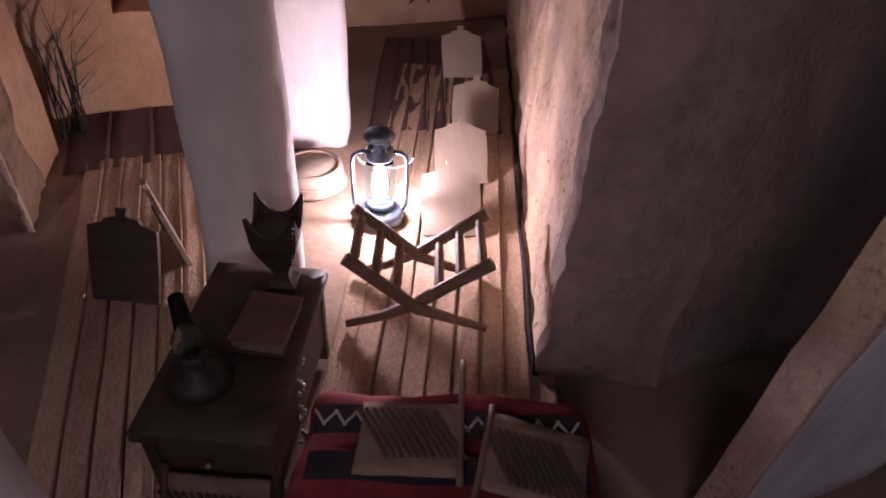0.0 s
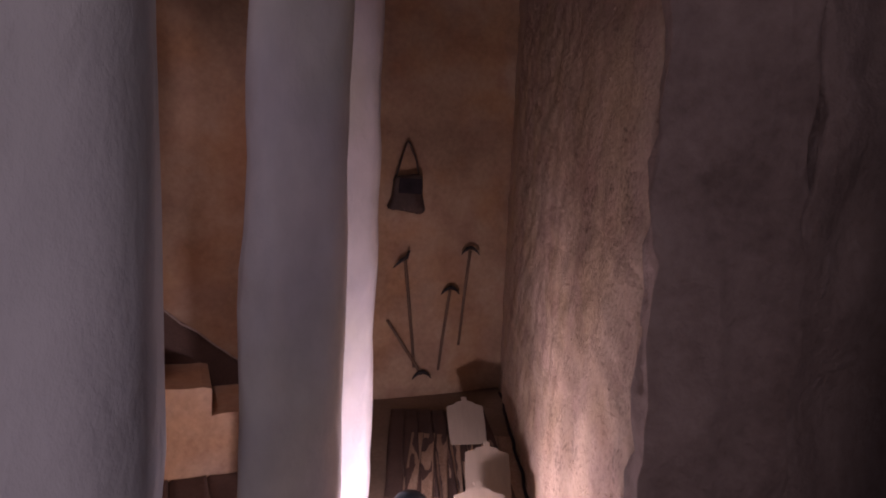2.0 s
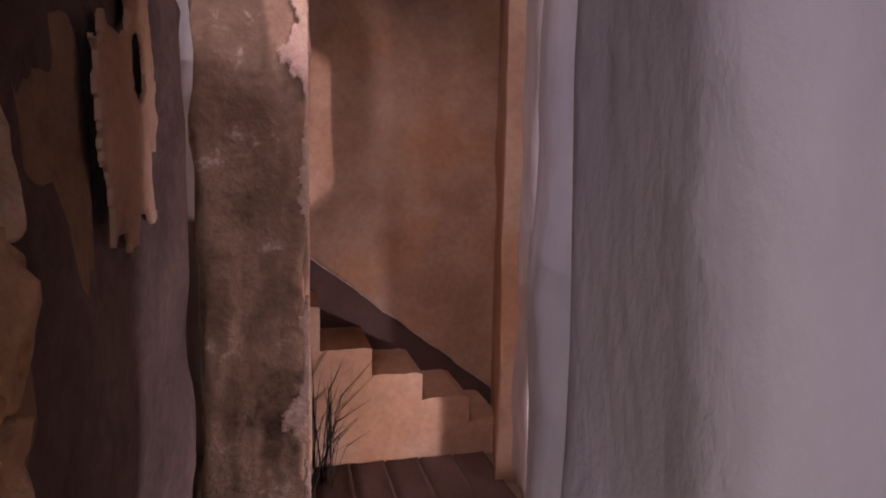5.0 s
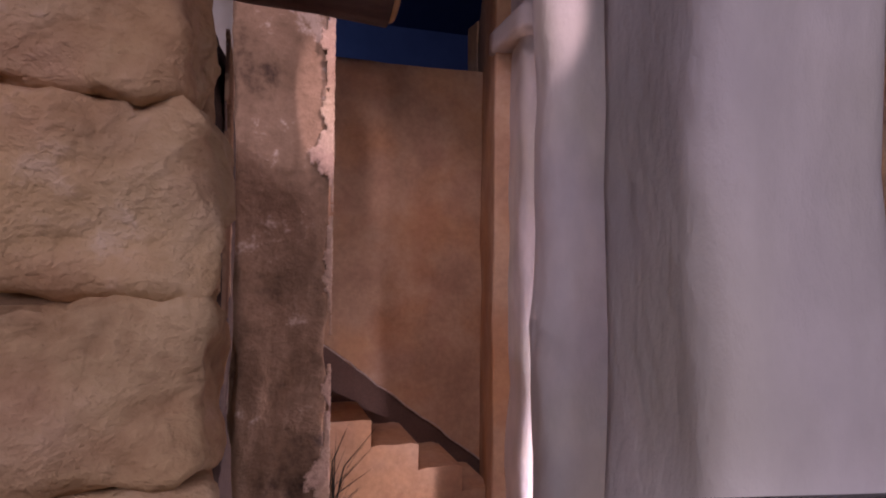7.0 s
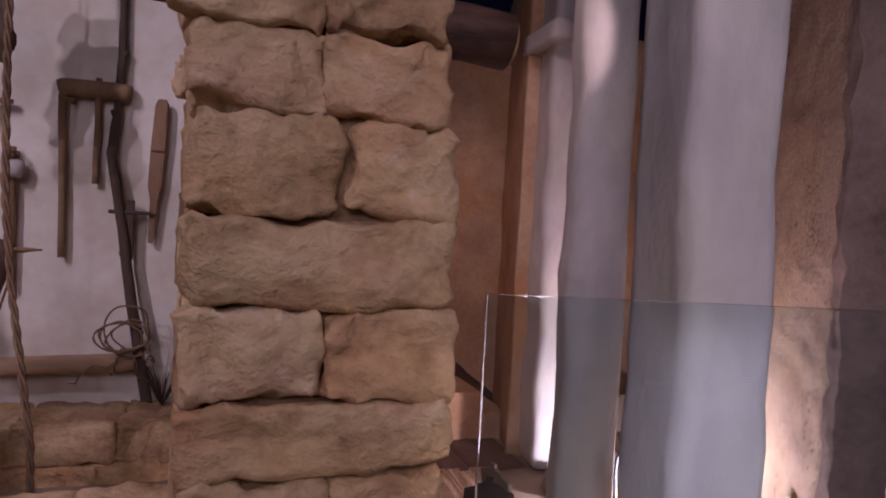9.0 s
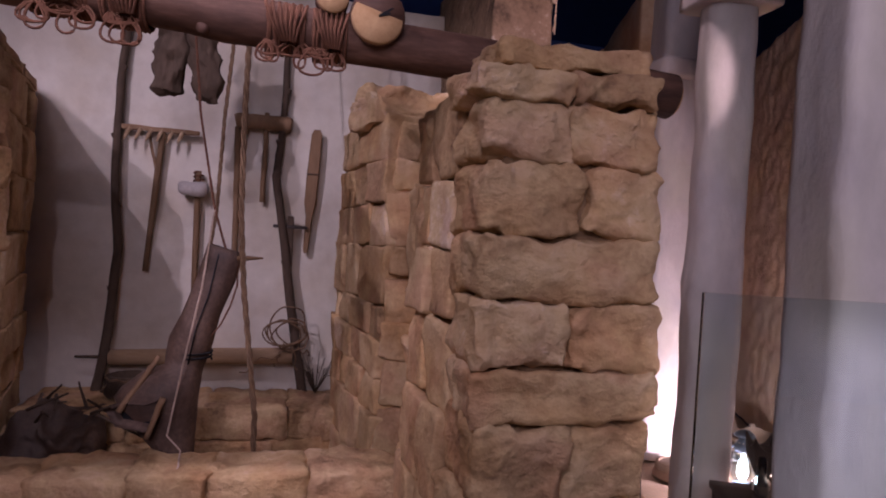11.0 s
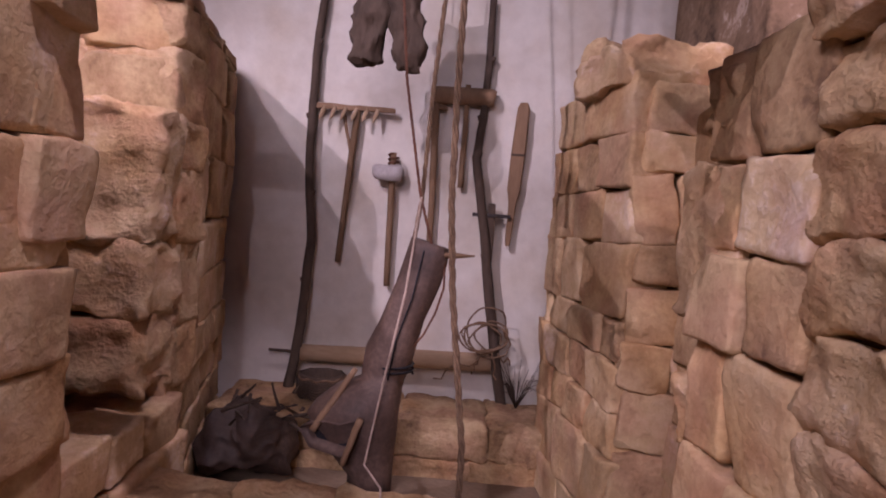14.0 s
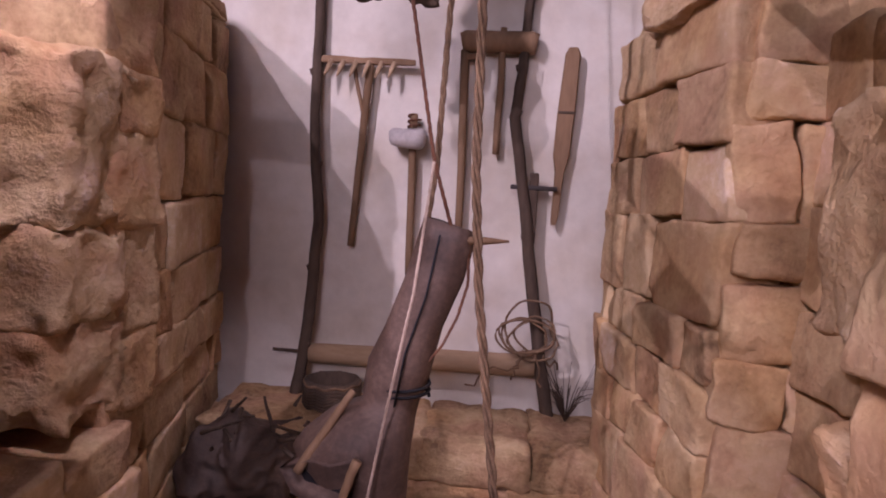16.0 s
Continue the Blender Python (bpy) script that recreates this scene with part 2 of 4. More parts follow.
# ---- structure ----
def wall(name, x0, y0, x1, y1, z0, z1, thick, material, label, cuts=24, amp=0.012, freq=2.0, seed=1.0):
    """A wall from one plan point to another; its thickness lies to the left of that line."""
    d = Vector((x1 - x0, y1 - y0, 0))
    turn = math.degrees(math.atan2(d.y, d.x))
    n = Vector((-d.y, d.x, 0)).normalized()
    c = Vector(((x0 + x1) / 2, (y0 + y1) / 2, (z0 + z1) / 2)) + n * thick / 2
    bm = bmesh.new()
    rough_box(bm, c.x, c.y, c.z, d.length, thick, z1 - z0, cuts=cuts, power=30, amp=amp, freq=freq, turn=turn, seed=seed)
    return tagged(finish(name, bm, material), label, "wall", kind="structure")


bm = bmesh.new()
box(bm, 0, 1.5, -0.1, 14, 13, 0.2)
tagged(finish("floor", bm, FLOOR, smooth=False), "dusty earth-brown floor of the display hall", "floor", kind="structure")
bm = bmesh.new()
box(bm, 0, 1.5, 4.6, 14, 13, 0.2)
tagged(finish("ceiling", bm, NAVY, smooth=False), "dark night-blue painted hall ceiling", "ceiling", kind="structure")
for name, x, y, sx, sy in (("wall_north", 0, 7.9, 14, 0.2), ("wall_south", 0, -4.9, 14, 0.2), ("wall_west", -6.9, 1.5, 0.2, 13), ("wall_east", 6.9, 1.5, 0.2, 13)):
    bm = bmesh.new()
    box(bm, x, y, 2.3, sx, sy, 4.6)
    tagged(finish(name, bm, NAVY, smooth=False), "dark night-blue painted hall wall", "wall", kind="structure")

wall("wall_well_back", -3.4, 3.28, -0.15, 3.28, 0, 2.93, 0.2, PLASTER, "white uneven plaster wall hung with farm tools", cuts=30, amp=0.02, seed=2)
wall("wall_partition", -0.15, 2.14, 0.185, 2.14, 0, 3.1, 0.3, BROKEN, "mud wall end with broken flaking plaster", cuts=34, amp=0.035, freq=5, seed=3)


def flakes(name, place_at, width, z0, z1, keep, material, label, step=0.007, thick=0.006, seed=0.0):
    """Remains of a plaster skin: small cells of a thin sheet, kept where keep(u, z) says so."""
    bm = bmesh.new()
    nu, nz = int(width / step), int((z1 - z0) / step)
    on = {(i, k) for i in range(nu) for k in range(nz) if keep((i + 0.5) * step, z0 + (k + 0.5) * step)}
    verts = {}

    def corner(i, k, lift):
        if (i, k, lift) not in verts:
            j = noise.noise_vector(Vector((i * 0.83 + seed, k * 0.91, 2.0))) * step * 0.6
            rise = thick * (1 + 0.6 * noise.noise(Vector((i * 0.35, k * 0.35, seed)))) if lift else -0.004
            verts[(i, k, lift)] = bm.verts.new(place_at(i * step + j.x, z0 + k * step + j.y, rise))
        return verts[(i, k, lift)]

    for i, k in on:
        bm.faces.new([corner(a, b, 1) for a, b in ((i, k), (i + 1, k), (i + 1, k + 1), (i, k + 1))])
        for (di, dk), (p, q) in (((0, -1), ((i, k), (i + 1, k))), ((1, 0), ((i + 1, k), (i + 1, k + 1))), ((0, 1), ((i + 1, k + 1), (i, k + 1))), ((-1, 0), ((i, k + 1), (i, k)))):
            if (i + di, k + dk) not in on:
                bm.faces.new((corner(*p, 0), corner(*q, 0), corner(*q, 1), corner(*p, 1)))
    return tagged(finish(name, bm, material), label, "plaster", kind="structure")


def edge_flake(u, z):
    """Thickest at the wall's corner, with ragged tongues here and there."""
    d = 0.155 - u
    n = noise.noise(Vector((3.1, z * 2.3, 1))) + 0.5 * noise.noise(Vector((u * 25, z * 9, 2))) + 0.55 * noise.noise(Vector((u * 60, z * 31, 4)))
    tongue = sum(math.exp(-((z - zc) / 0.06) ** 2) * r for zc, r in ((1.78, 0.075), (2.2, 0.05), (1.35, 0.025), (0.62, 0.075), (0.95, 0.03)))
    return d < 0.016 + 0.03 * n + tongue * (0.75 + 0.6 * noise.noise(Vector((u * 34, z * 30, 9))))


flakes("trim_plaster_edge", lambda u, z, h: (0.04 + u, 2.112 - h, z), 0.155, 0.02, 2.95, edge_flake, STRAW, "ragged pale plaster left along the wall's edge", seed=3)
wall("wall_partition_side", 0.175, 2.3, 0.22, 2.72, 0, 3.1, 0.3, MUD, "pinkish mud plaster side wall of the alcove", seed=3.5)
wall("wall_partition_back", 0.02, 2.25, 0.02, 3.5, 0, 3.1, 0.17, BROKEN, "mud wall between the well and the stairs", seed=3.7)
wall("wall_alcove_back", 0.0, 3.5, 1.37, 3.5, 0, 2.6, 0.2, MUD, "ochre mud plaster wall behind the stairs", seed=4)
wall("wall_chamber_side", 1.42, 3.93, 1.06, 2.72, 0, 3.1, 0.2, MUD, "ochre mud plaster side wall", seed=5)
wall("wall_chamber_back", 1.40, 3.9, 3.3, 3.9, 0, 3.1, 0.2, MUD, "ochre mud plaster back wall hung with hoes", seed=6)
wall("wall_chamber_right", 2.87, 3.98, 1.598, 1.045, 0, 3.1, 0.3, STRAW, "rough straw-mixed mud plaster wall", cuts=120, amp=0.015, freq=10, seed=7)
bm = bmesh.new()
along, out = Vector((1.272, 2.935, 0)).normalized(), Vector((-0.917, 0.397, 0))
for k in range(380):
    far = random.random() ** 1.7 * 1.5
    base = Vector((1.598, 1.045, random.uniform(0.05, 2.7))) + along * (far + 0.01) + out * 0.006
    tip = base + along * random.uniform(-0.02, 0.02) + out * random.uniform(0.0, 0.006) + Vector((0, 0, random.uniform(-0.03, 0.012)))
    side = along * random.uniform(0.002, 0.005)
    vs = [bm.verts.new(p) for p in (base - side, base + side, tip + side * 0.5, tip - side * 0.5)]
    ridge = bm.verts.new((base + tip) / 2 + out * 0.003)
    for a, b in zip(vs, vs[1:] + vs[:1]):
        bm.faces.new((a, b, ridge))
tagged(finish("trim_straw", bm, STRAW, smooth=False), "loose bits of straw standing out of the mud plaster", "straw", kind="stuff")
wall("wall_front_end", 1.572, 0.99, 1.88, 0.86, 0, 3.1, 0.06, FRONTMUD, "dark broken end of the mud wall", cuts=50, amp=0.03, freq=7, seed=9)
wall("wall_front_right", 1.87, 0.87, 3.2, 0.87, 0, 3.1, 0.3, FRONTMUD, "rough dark mud wall facing the visitors", cuts=40, amp=0.05, freq=3, seed=8)


def column(name, cx, cy, w, d, h, label, seed, cap=0.05, turn=0):
    bm = bmesh.new()
    rough_box(bm, cx, cy, h / 2, w, d, h, cuts=30, power=6, amp=0.016, freq=3.2, taper=0.08, seed=seed, cap=cap, turn=turn)
    return tagged(finish(name, bm, COLUMN), label, "column", kind="structure")


column("column_1", 0.457, 0.45, 0.245, 0.24, 3.1, "grey-white hand-smoothed plaster column behind the glass", 1)
column("column_2", 0.893, 1.60, 0.27, 0.19, 3.1, "grey-white plaster column between the two chambers", 2, 0.08)
column("column_3", 1.262, 2.572, 0.29, 0.30, 3.1, "white plaster pilaster lit by the lantern", 3, turn=-10)
for name, x, sx, m, label, word in (("column_4", 1.99, 0.52, COLUMN, "thin grey-white plaster pier at the corner", "column"), ("trim_column_side", 1.725, 0.02, STRAW, "bare straw mud on the edge of the corner pier", "plaster")):
    bm = bmesh.new()
    rough_box(bm, x, 0.455, 1.55, sx, 0.08, 3.1, cuts=30, power=20, amp=0.009, freq=6, seed=6, cap=0.012)
    for v in bm.verts:
        v.co.y += 0.06 * (0.45 - v.co.z)
    tagged(finish(name, bm, m), label, word, kind="structure")
for name, cx, cy, w, d, z in (("trim_capital_1", 0.893, 1.60, 0.30, 0.23, 2.24), ("trim_capital_2", 1.262, 2.572, 0.33, 0.34, 2.14)):
    bm = bmesh.new()
    for k, (s, h) in enumerate(((0.86, 0.05), (1.0, 0.09), (1.14, 0.10), (1.28, 0.12))):
        rough_box(bm, cx, cy, z + 0.05 + 0.105 * k, w * s, d * s, h, cuts=5, power=12, amp=0.004)
    tagged(finish(name, bm, COLUMN), "stepped white plaster capital of a column", "capital", kind="structure")


wall("wall_far_panel", -6.8, 6.5, -5.88, 6.5, 0, 4.4, 0.15, PLASTER, "cream plaster wall far across the hall", seed=14)


# ---- well masonry ----
def stone(parent, cx, cy, cz, sx, sy, sz, turn=0, cuts=7, amp=0.024, seed=None, dressed=False):
    """One block: rough and rounded, or dressed with a flat face, chipped edges and thin joints."""
    bm = bmesh.new()
    s = random.uniform(0, 99) if seed is None else seed
    if dressed:
        rough_box(bm, 0, 0, 0, sx, sy, sz, cuts=cuts, power=14, amp=amp * 0.55, freq=8.0, seed=s, cap=0.012, crowd=0.5)
        # a skewed outline, so that no two joints run parallel
        kx, kz = random.uniform(-0.22, 0.22), random.uniform(-0.16, 0.16)
        chip = Vector((random.choice((-1, 1)) * sx / 2, 0, random.choice((-1, 1)) * sz / 2))
        size = random.uniform(0.0, 0.11)
        for v in bm.verts:
            v.co.x, v.co.z = v.co.x + kx * v.co.z * 0.7, v.co.z + kz * v.co.x * 0.5
            d = Vector((v.co.x - chip.x, 0, v.co.z - chip.z)).length
            if d < size:
                v.co.y *= 1 - 0.35 * (1 - d / size)
        tilt, swing = 1.2, 1.5
    else:
        rough_box(bm, 0, 0, 0, sx, sy, sz, cuts=cuts, power=14, amp=amp * 0.75, freq=10.5, seed=s, cap=0.03, crowd=0.75)
        tilt, swing = 2, 3
    ob = part("stone", bm, DRESSED if dressed else STONE, parent)
    ob.matrix_world = pose(cx, cy, cz, random.uniform(-tilt, tilt), random.uniform(-tilt, tilt), turn + random.uniform(-swing, swing))
    return ob


def masonry(parent, x0, y0, x1, y1, z0, z1, depth=0.2, proud=0.02, hmin=0.16, hmax=0.32, wmin=0.22, wmax=0.55, cuts=9, rough_top=0.0, dressed=True):
    """Courses of uneven stones along a face; the face looks to the right of the line from one point to the other."""
    d = Vector((x1 - x0, y1 - y0, 0))
    L = d.length
    u = d / L
    n = Vector((u.y, -u.x, 0))
    turn = math.degrees(math.atan2(u.y, u.x))
    z = z0
    while z < z1 - 0.05:
        h = random.uniform(hmin, hmax)
        if z + h > z1 - 0.09:
            h = z1 - z + random.uniform(-rough_top, rough_top)
        s = -random.uniform(0, 0.06)
        while s < L - 0.03:
            w = random.uniform(wmin, wmax)
            if s + w > L - 0.1:
                w = L - s + random.uniform(0, 0.02)
            c = Vector((x0, y0, 0)) + u * (s + w / 2) + n * (proud - depth / 2 + random.uniform(-0.012, 0.018))
            gap = -0.003 if dressed else 0.018
            stone(parent, c.x, c.y, z + h / 2 + random.uniform(-0.006, 0.006), w + gap, depth, h + gap, turn, cuts, dressed=dressed)
            s += w
        z += h


def core(name, x0, x1, y0, y1, z1, label):
    bm = bmesh.new()
    rough_box(bm, (x0 + x1) / 2, (y0 + y1) / 2, z1 / 2, x1 - x0, y1 - y0, z1, cuts=8, power=20, amp=0.01)
    return tagged(finish(name, bm, MORTAR), label, "stone wall", kind="structure")


# front pier beside the glass, its stones laid course by course
pier = core("wall_pier_front", -0.605, -0.165, 0.53, 1.22, 1.8, "thick pier of rough tan sandstone blocks")
for z0, z1, xs in ((0, 0.2, (-0.66, -0.36, -0.11)), (0.2, 0.42, (-0.66, -0.45, -0.11)), (0.42, 0.63, (-0.66, -0.3, -0.11)), (0.63, 0.84, (-0.65, -0.38, -0.12)),
                   (0.84, 0.99, (-0.65, -0.12)), (0.99, 1.17, (-0.65, -0.39, -0.13)), (1.17, 1.35, (-0.66, -0.13)), (1.35, 1.55, (-0.66, -0.36, -0.13)),
                   (1.55, 1.715, (-0.66, -0.41, -0.15)), (1.715, 1.80, (-0.69, -0.42, -0.17)), (1.80, 1.87, (-0.63, -0.21))):
    for a, b in zip(xs, xs[1:]):
        stone(pier, (a + b) / 2, 0.64 + random.uniform(-0.012, 0.012), (z0 + z1) / 2, b - a - 0.002, 0.32, z1 - z0 - 0.002, 0, cuts=15, amp=0.036)
masonry(pier, -0.665, 1.24, -0.645, 0.79, 0, 1.80, depth=0.2, wmin=0.18, wmax=0.3, hmin=0.2, hmax=0.3)
masonry(pier, -0.42, 1.22, -0.64, 1.22, 0, 1.80, depth=0.14)
# The shade on this side of the pier is in the plaster's colour.
wall("wall_pier_plaster", -0.165, 0.80, -0.145, 1.95, 0, 1.85, 0.2, SHADEMUD, "mud plaster on the hidden side of the pier, coloured dark for its shade", cuts=24, amp=0.02, freq=4, seed=12)


def patch_flake(u, z):
    n = noise.noise(Vector((u * 7, z * 6, 3))) * 0.07 + noise.noise(Vector((u * 21, z * 19, 5))) * 0.03 + noise.noise(Vector((u * 50, z * 50, 8))) * 0.012
    hole = min(math.hypot((u - 0.33) / 0.05, (z - 1.6) / 0.07), math.hypot((u - 0.16) / 0.09, (z - 1.68) / 0.05))
    return abs(u - 0.27) + n < 0.17 + 0.05 * (z - 1.3) and z + n > 1.3 and hole + n * 6 > 1


flakes("trim_plaster_patch", lambda u, z, h: (-0.140 + h, 1.04 + u, z), 0.52, 1.2, 1.85, patch_flake, MUD, "ochre patch of remaining plaster on the pier", 0.006, 0.004, seed=8)
reveal = core("wall_well_right", -0.66, -0.27, 1.93, 2.75, 1.86, "stone side wall of the well recess")
masonry(reveal, -0.82, 2.75, -0.69, 1.90, 0, 1.9, depth=0.18, wmin=0.2, wmax=0.42, hmin=0.16, hmax=0.32, cuts=11, rough_top=0.05)
# its narrow front, course by course
for z0, z1, xs in ((0, 0.28, (-0.69, -0.3)), (0.28, 0.51, (-0.70, -0.46, -0.28)), (0.51, 0.735, (-0.68, -0.3)), (0.735, 0.92, (-0.70, -0.50, -0.28)),
                   (0.92, 1.14, (-0.68, -0.28)), (1.14, 1.29, (-0.67, -0.28)), (1.29, 1.55, (-0.69, -0.53, -0.28)), (1.55, 1.70, (-0.68, -0.28)), (1.70, 1.89, (-0.66, -0.46, -0.28))):
    for a, b in zip(xs, xs[1:]):
        stone(reveal, (a + b) / 2, 1.95, (z0 + z1) / 2, b - a - 0.004, 0.16, z1 - z0 - 0.004, 0, cuts=12, amp=0.03, dressed=True)
stone(reveal, -0.60, 2.2, 1.97, 0.42, 0.5, 0.17, 12, cuts=12, amp=0.05)
stone(reveal, -0.62, 2.55, 2.03, 0.36, 0.34, 0.26, -8, cuts=12, amp=0.05)
masonry(reveal, -0.80, 2.76, -0.45, 2.76, 0, 1.9, depth=0.12)
# the niche between the pier and the recess, stepped like the one across the well
niche = core("wall_niche_right", -0.46, -0.27, 1.20, 1.92, 1.7, "recessed stone wall of a niche beside the well")
masonry(niche, -0.47, 1.92, -0.47, 1.22, 0, 1.78, depth=0.12, wmin=0.2, wmax=0.36)
for z0, z1, y1 in ((0.28, 0.52, 1.40), (0.74, 0.95, 1.36), (1.10, 1.53, 1.46), (1.60, 1.78, 1.34)):
    stone(pier, -0.56, (1.14 + y1) / 2, (z0 + z1) / 2, 0.22, y1 - 1.14, z1 - z0, 4, cuts=12, amp=0.04)

left = core("wall_pier_left", -3.2, -2.31, 0.35, 1.02, 1.75, "rough sandstone pier on the far side of the well")
masonry(left, -3.2, 0.3, -2.27, 0.3, 0, 1.85, depth=0.25)
masonry(left, -2.27, 0.36, -2.27, 1.05, 0, 1.82, depth=0.25, rough_top=0.06)
masonry(left, -2.27, 1.06, -3.2, 1.06, 0, 1.9, depth=0.2)
leftback = core("wall_well_left", -3.2, -2.68, 1.85, 3.2, 1.9, "stone side wall of the well recess with a stepped top")
masonry(leftback, -3.0, 1.84, -2.38, 1.84, 0.6, 2.02, depth=0.28, wmin=0.3, wmax=0.5, cuts=12, dressed=False)
masonry(leftback, -2.40, 1.86, -2.70, 3.22, 0, 2.16, depth=0.34, rough_top=0.1)
masonry(leftback, -3.2, 1.06, -2.86, 1.82, 0.3, 1.9, depth=0.25)
stone(leftback, -2.61, 1.74, 1.40, 0.54, 0.34, 0.46, 8, cuts=14, amp=0.06)
stone(leftback, -2.60, 1.75, 1.05, 0.50, 0.30, 0.27, 4, cuts=12, amp=0.05)
stone(leftback, -2.62, 1.76, 0.78, 0.52, 0.30, 0.28, -3, cuts=12, amp=0.05)
ledge = core("wall_ledge", -3.0, -2.36, 1.0, 1.85, 0.54, "low stone ledge between two piers")
masonry(ledge, -2.30, 0.98, -2.32, 1.85, 0, 0.6, depth=0.34)

rim = core("well_rim_front", -2.35, -0.68, 1.36, 1.58, 0.34, "pale stone lip at the front of the well")
for a, b in ((-2.36, -1.98), (-1.98, -1.66), (-1.66, -1.38), (-1.38, -1.02), (-1.02, -0.66)):
    stone(rim, (a + b) / 2, 1.48, 0.31, b - a + 0.012, 0.30, 0.2, 0, cuts=11, amp=0.03)
rimb = core("well_rim_back", -2.6, -0.7, 2.8, 3.2, 0.22, "pale stone lip at the back of the well")
for z0, z1 in ((-0.05, 0.1), (0.1, 0.28)):
    for a, b in ((-2.6, -2.02), (-2.02, -1.62), (-1.62, -1.15), (-1.15, -0.72)):
        stone(rimb, (a + b) / 2 + z0 * 0.6, 2.94, (z0 + z1) / 2, b - a + 0.012, 0.5, z1 - z0 + 0.012, 0, cuts=9, amp=0.035)

# glass balustrade
GLASS = bpy.data.materials.new("clear_glass")
GLASS.use_nodes = True
g = GLASS.node_tree.nodes["Principled BSDF"]
g.inputs["Base Color"].default_value = (0.80, 0.89, 0.91, 1)
g.inputs["Transmission Weight"].default_value, g.inputs["Roughness"].default_value, g.inputs["IOR"].default_value = 1.0, 0.0, 1.45
glass = thing("glass_balustrade", -0.145, 0.272, 0, "clear glass barrier panel with a polished top edge", "barrier", turn=-11.5)
for x0, x1 in ((0.0, 0.80),):
    bm = bmesh.new()
    box(bm, (x0 + x1) / 2, 0, 0.637, x1 - x0, 0.012, 1.194, bevel=0.002)
    pane = part("pane", bm, GLASS, glass, smooth=False)
    pane.visible_shadow = False
STEEL = mat("brushed_steel", [(0.3, (0.35, 0.35, 0.36)), (0.7, (0.5, 0.5, 0.5))], 20, 200, 0.35, 0.1, 0.001, metal=1.0)
bm = bmesh.new()
box(bm, 0.40, 0, 0.03, 0.82, 0.05, 0.06, bevel=0.004)
part("base_rail", bm, STEEL, glass, "steel base rail")

# ---- timbers over the well ----
beam = thing("crossbeam", label="dark reddish round timber beam resting on the stone piers", category="beam")
bm = bmesh.new()
tube(bm, wobbly((-3.3, 0.9, 2.02), (0.13, 0.9, 1.885), 30, 0.014, 2), [0.060 + 0.018 * i / 30 for i in range(31)], 20)
trunk = part("log", bm, BEAM, beam)
bm = bmesh.new()
lathe(bm, [(0.02, -0.004), (0.07, -0.004), (0.075, 0.01)], 22, pose(0.138, 0.9, 1.885, 0, -90, 0))
part("sawn_end", bm, ENDGRAIN, beam, "pale sawn end of the beam")
for x, a in ((-2.5, 0.3), (-2.05, -0.6), (-1.42, -0.9), (-0.78, 0.1), (-0.3, -0.5)):
    bm = bmesh.new()
    r = 0.068
    lathe(bm, [(0.02, -0.01), (0.017, 0.006), (0.008, 0.01)], 10, pose(x, 0.9 - r * math.cos(a), 1.885 + (0.138 - x) * 0.0393 + r * math.sin(a), 90, 0, 0))
    part("knot", bm, BEAM, trunk)


def short_log(x, z, r, y0, y1, rise, label, hole=False):
    ob = thing("short_log", x, y0, z, label, "log", "logs tied to the beam")
    bm = bmesh.new()
    tube(bm, wobbly((0, 0.004, 0), (0.02, y1 - y0, rise), 8, 0.006, x), [r * (1 + 0.03 * math.sin(i * 2.1)) for i in range(9)], 20)
    part("bark", bm, BEAM, ob)
    bm = bmesh.new()
    lathe(bm, [(r * 0.2, -0.004), (r * 0.9, -0.004), (r * 0.97, 0.004), (r * 0.97, 0.02)], 24, pose(0, 0, 0, 90, 0, 0) @ pose(0, 0, 0, 0, 180, 0))
    place(bm, bm.verts, pose(0, 0.006, 0))
    end = part("sawn_end", bm, ENDGRAIN, ob, "pale sawn end grain")
    bm = bmesh.new()
    if hole:
        lathe(bm, [(0.001, -0.003), (0.009, -0.003), (0.011, 0.003)], 12, pose(0.004, -0.001, 0.004, 90, 0, 0))
    else:
        for k, (a, ln) in enumerate(((0.6, 0.05), (0.35, 0.035))):
            box(bm, math.cos(a) * ln * 0.55, -0.001, math.sin(a) * ln * 0.55, ln, 0.004, 0.005, 0, tilt=(0, -math.degrees(a)))
    part("crack", bm, DARK, end, "dark drying crack", smooth=False)
    return ob


short_log(-0.925, 1.975, 0.082, 0.79, 1.5, 0.16, "thick log with a pale sawn end lying on the beam")
short_log(-1.06, 2.02, 0.05, 0.80, 1.5, 0.14, "thin log with a knot hole in its sawn end", True)
short_log(-1.67, 2.01, 0.06, 0.83, 1.5, 0.13, "rope-bound log lying on the beam")


def coil_points(c, axis_r, along, turns, jitter, seed):
    pts = []
    for i in range(turns * 14 + 1):
        a = i * math.tau / 14
        k = i / (turns * 14)
        r = axis_r + noise.noise(Vector((i * 0.31, seed, 0))) * jitter
        pts.append((c[0] + along * (k - 0.5) + noise.noise(Vector((i * 0.2, 3.1, seed))) * jitter * 2, c[1] + r * math.cos(a), c[2] + r * math.sin(a)))
    return pts


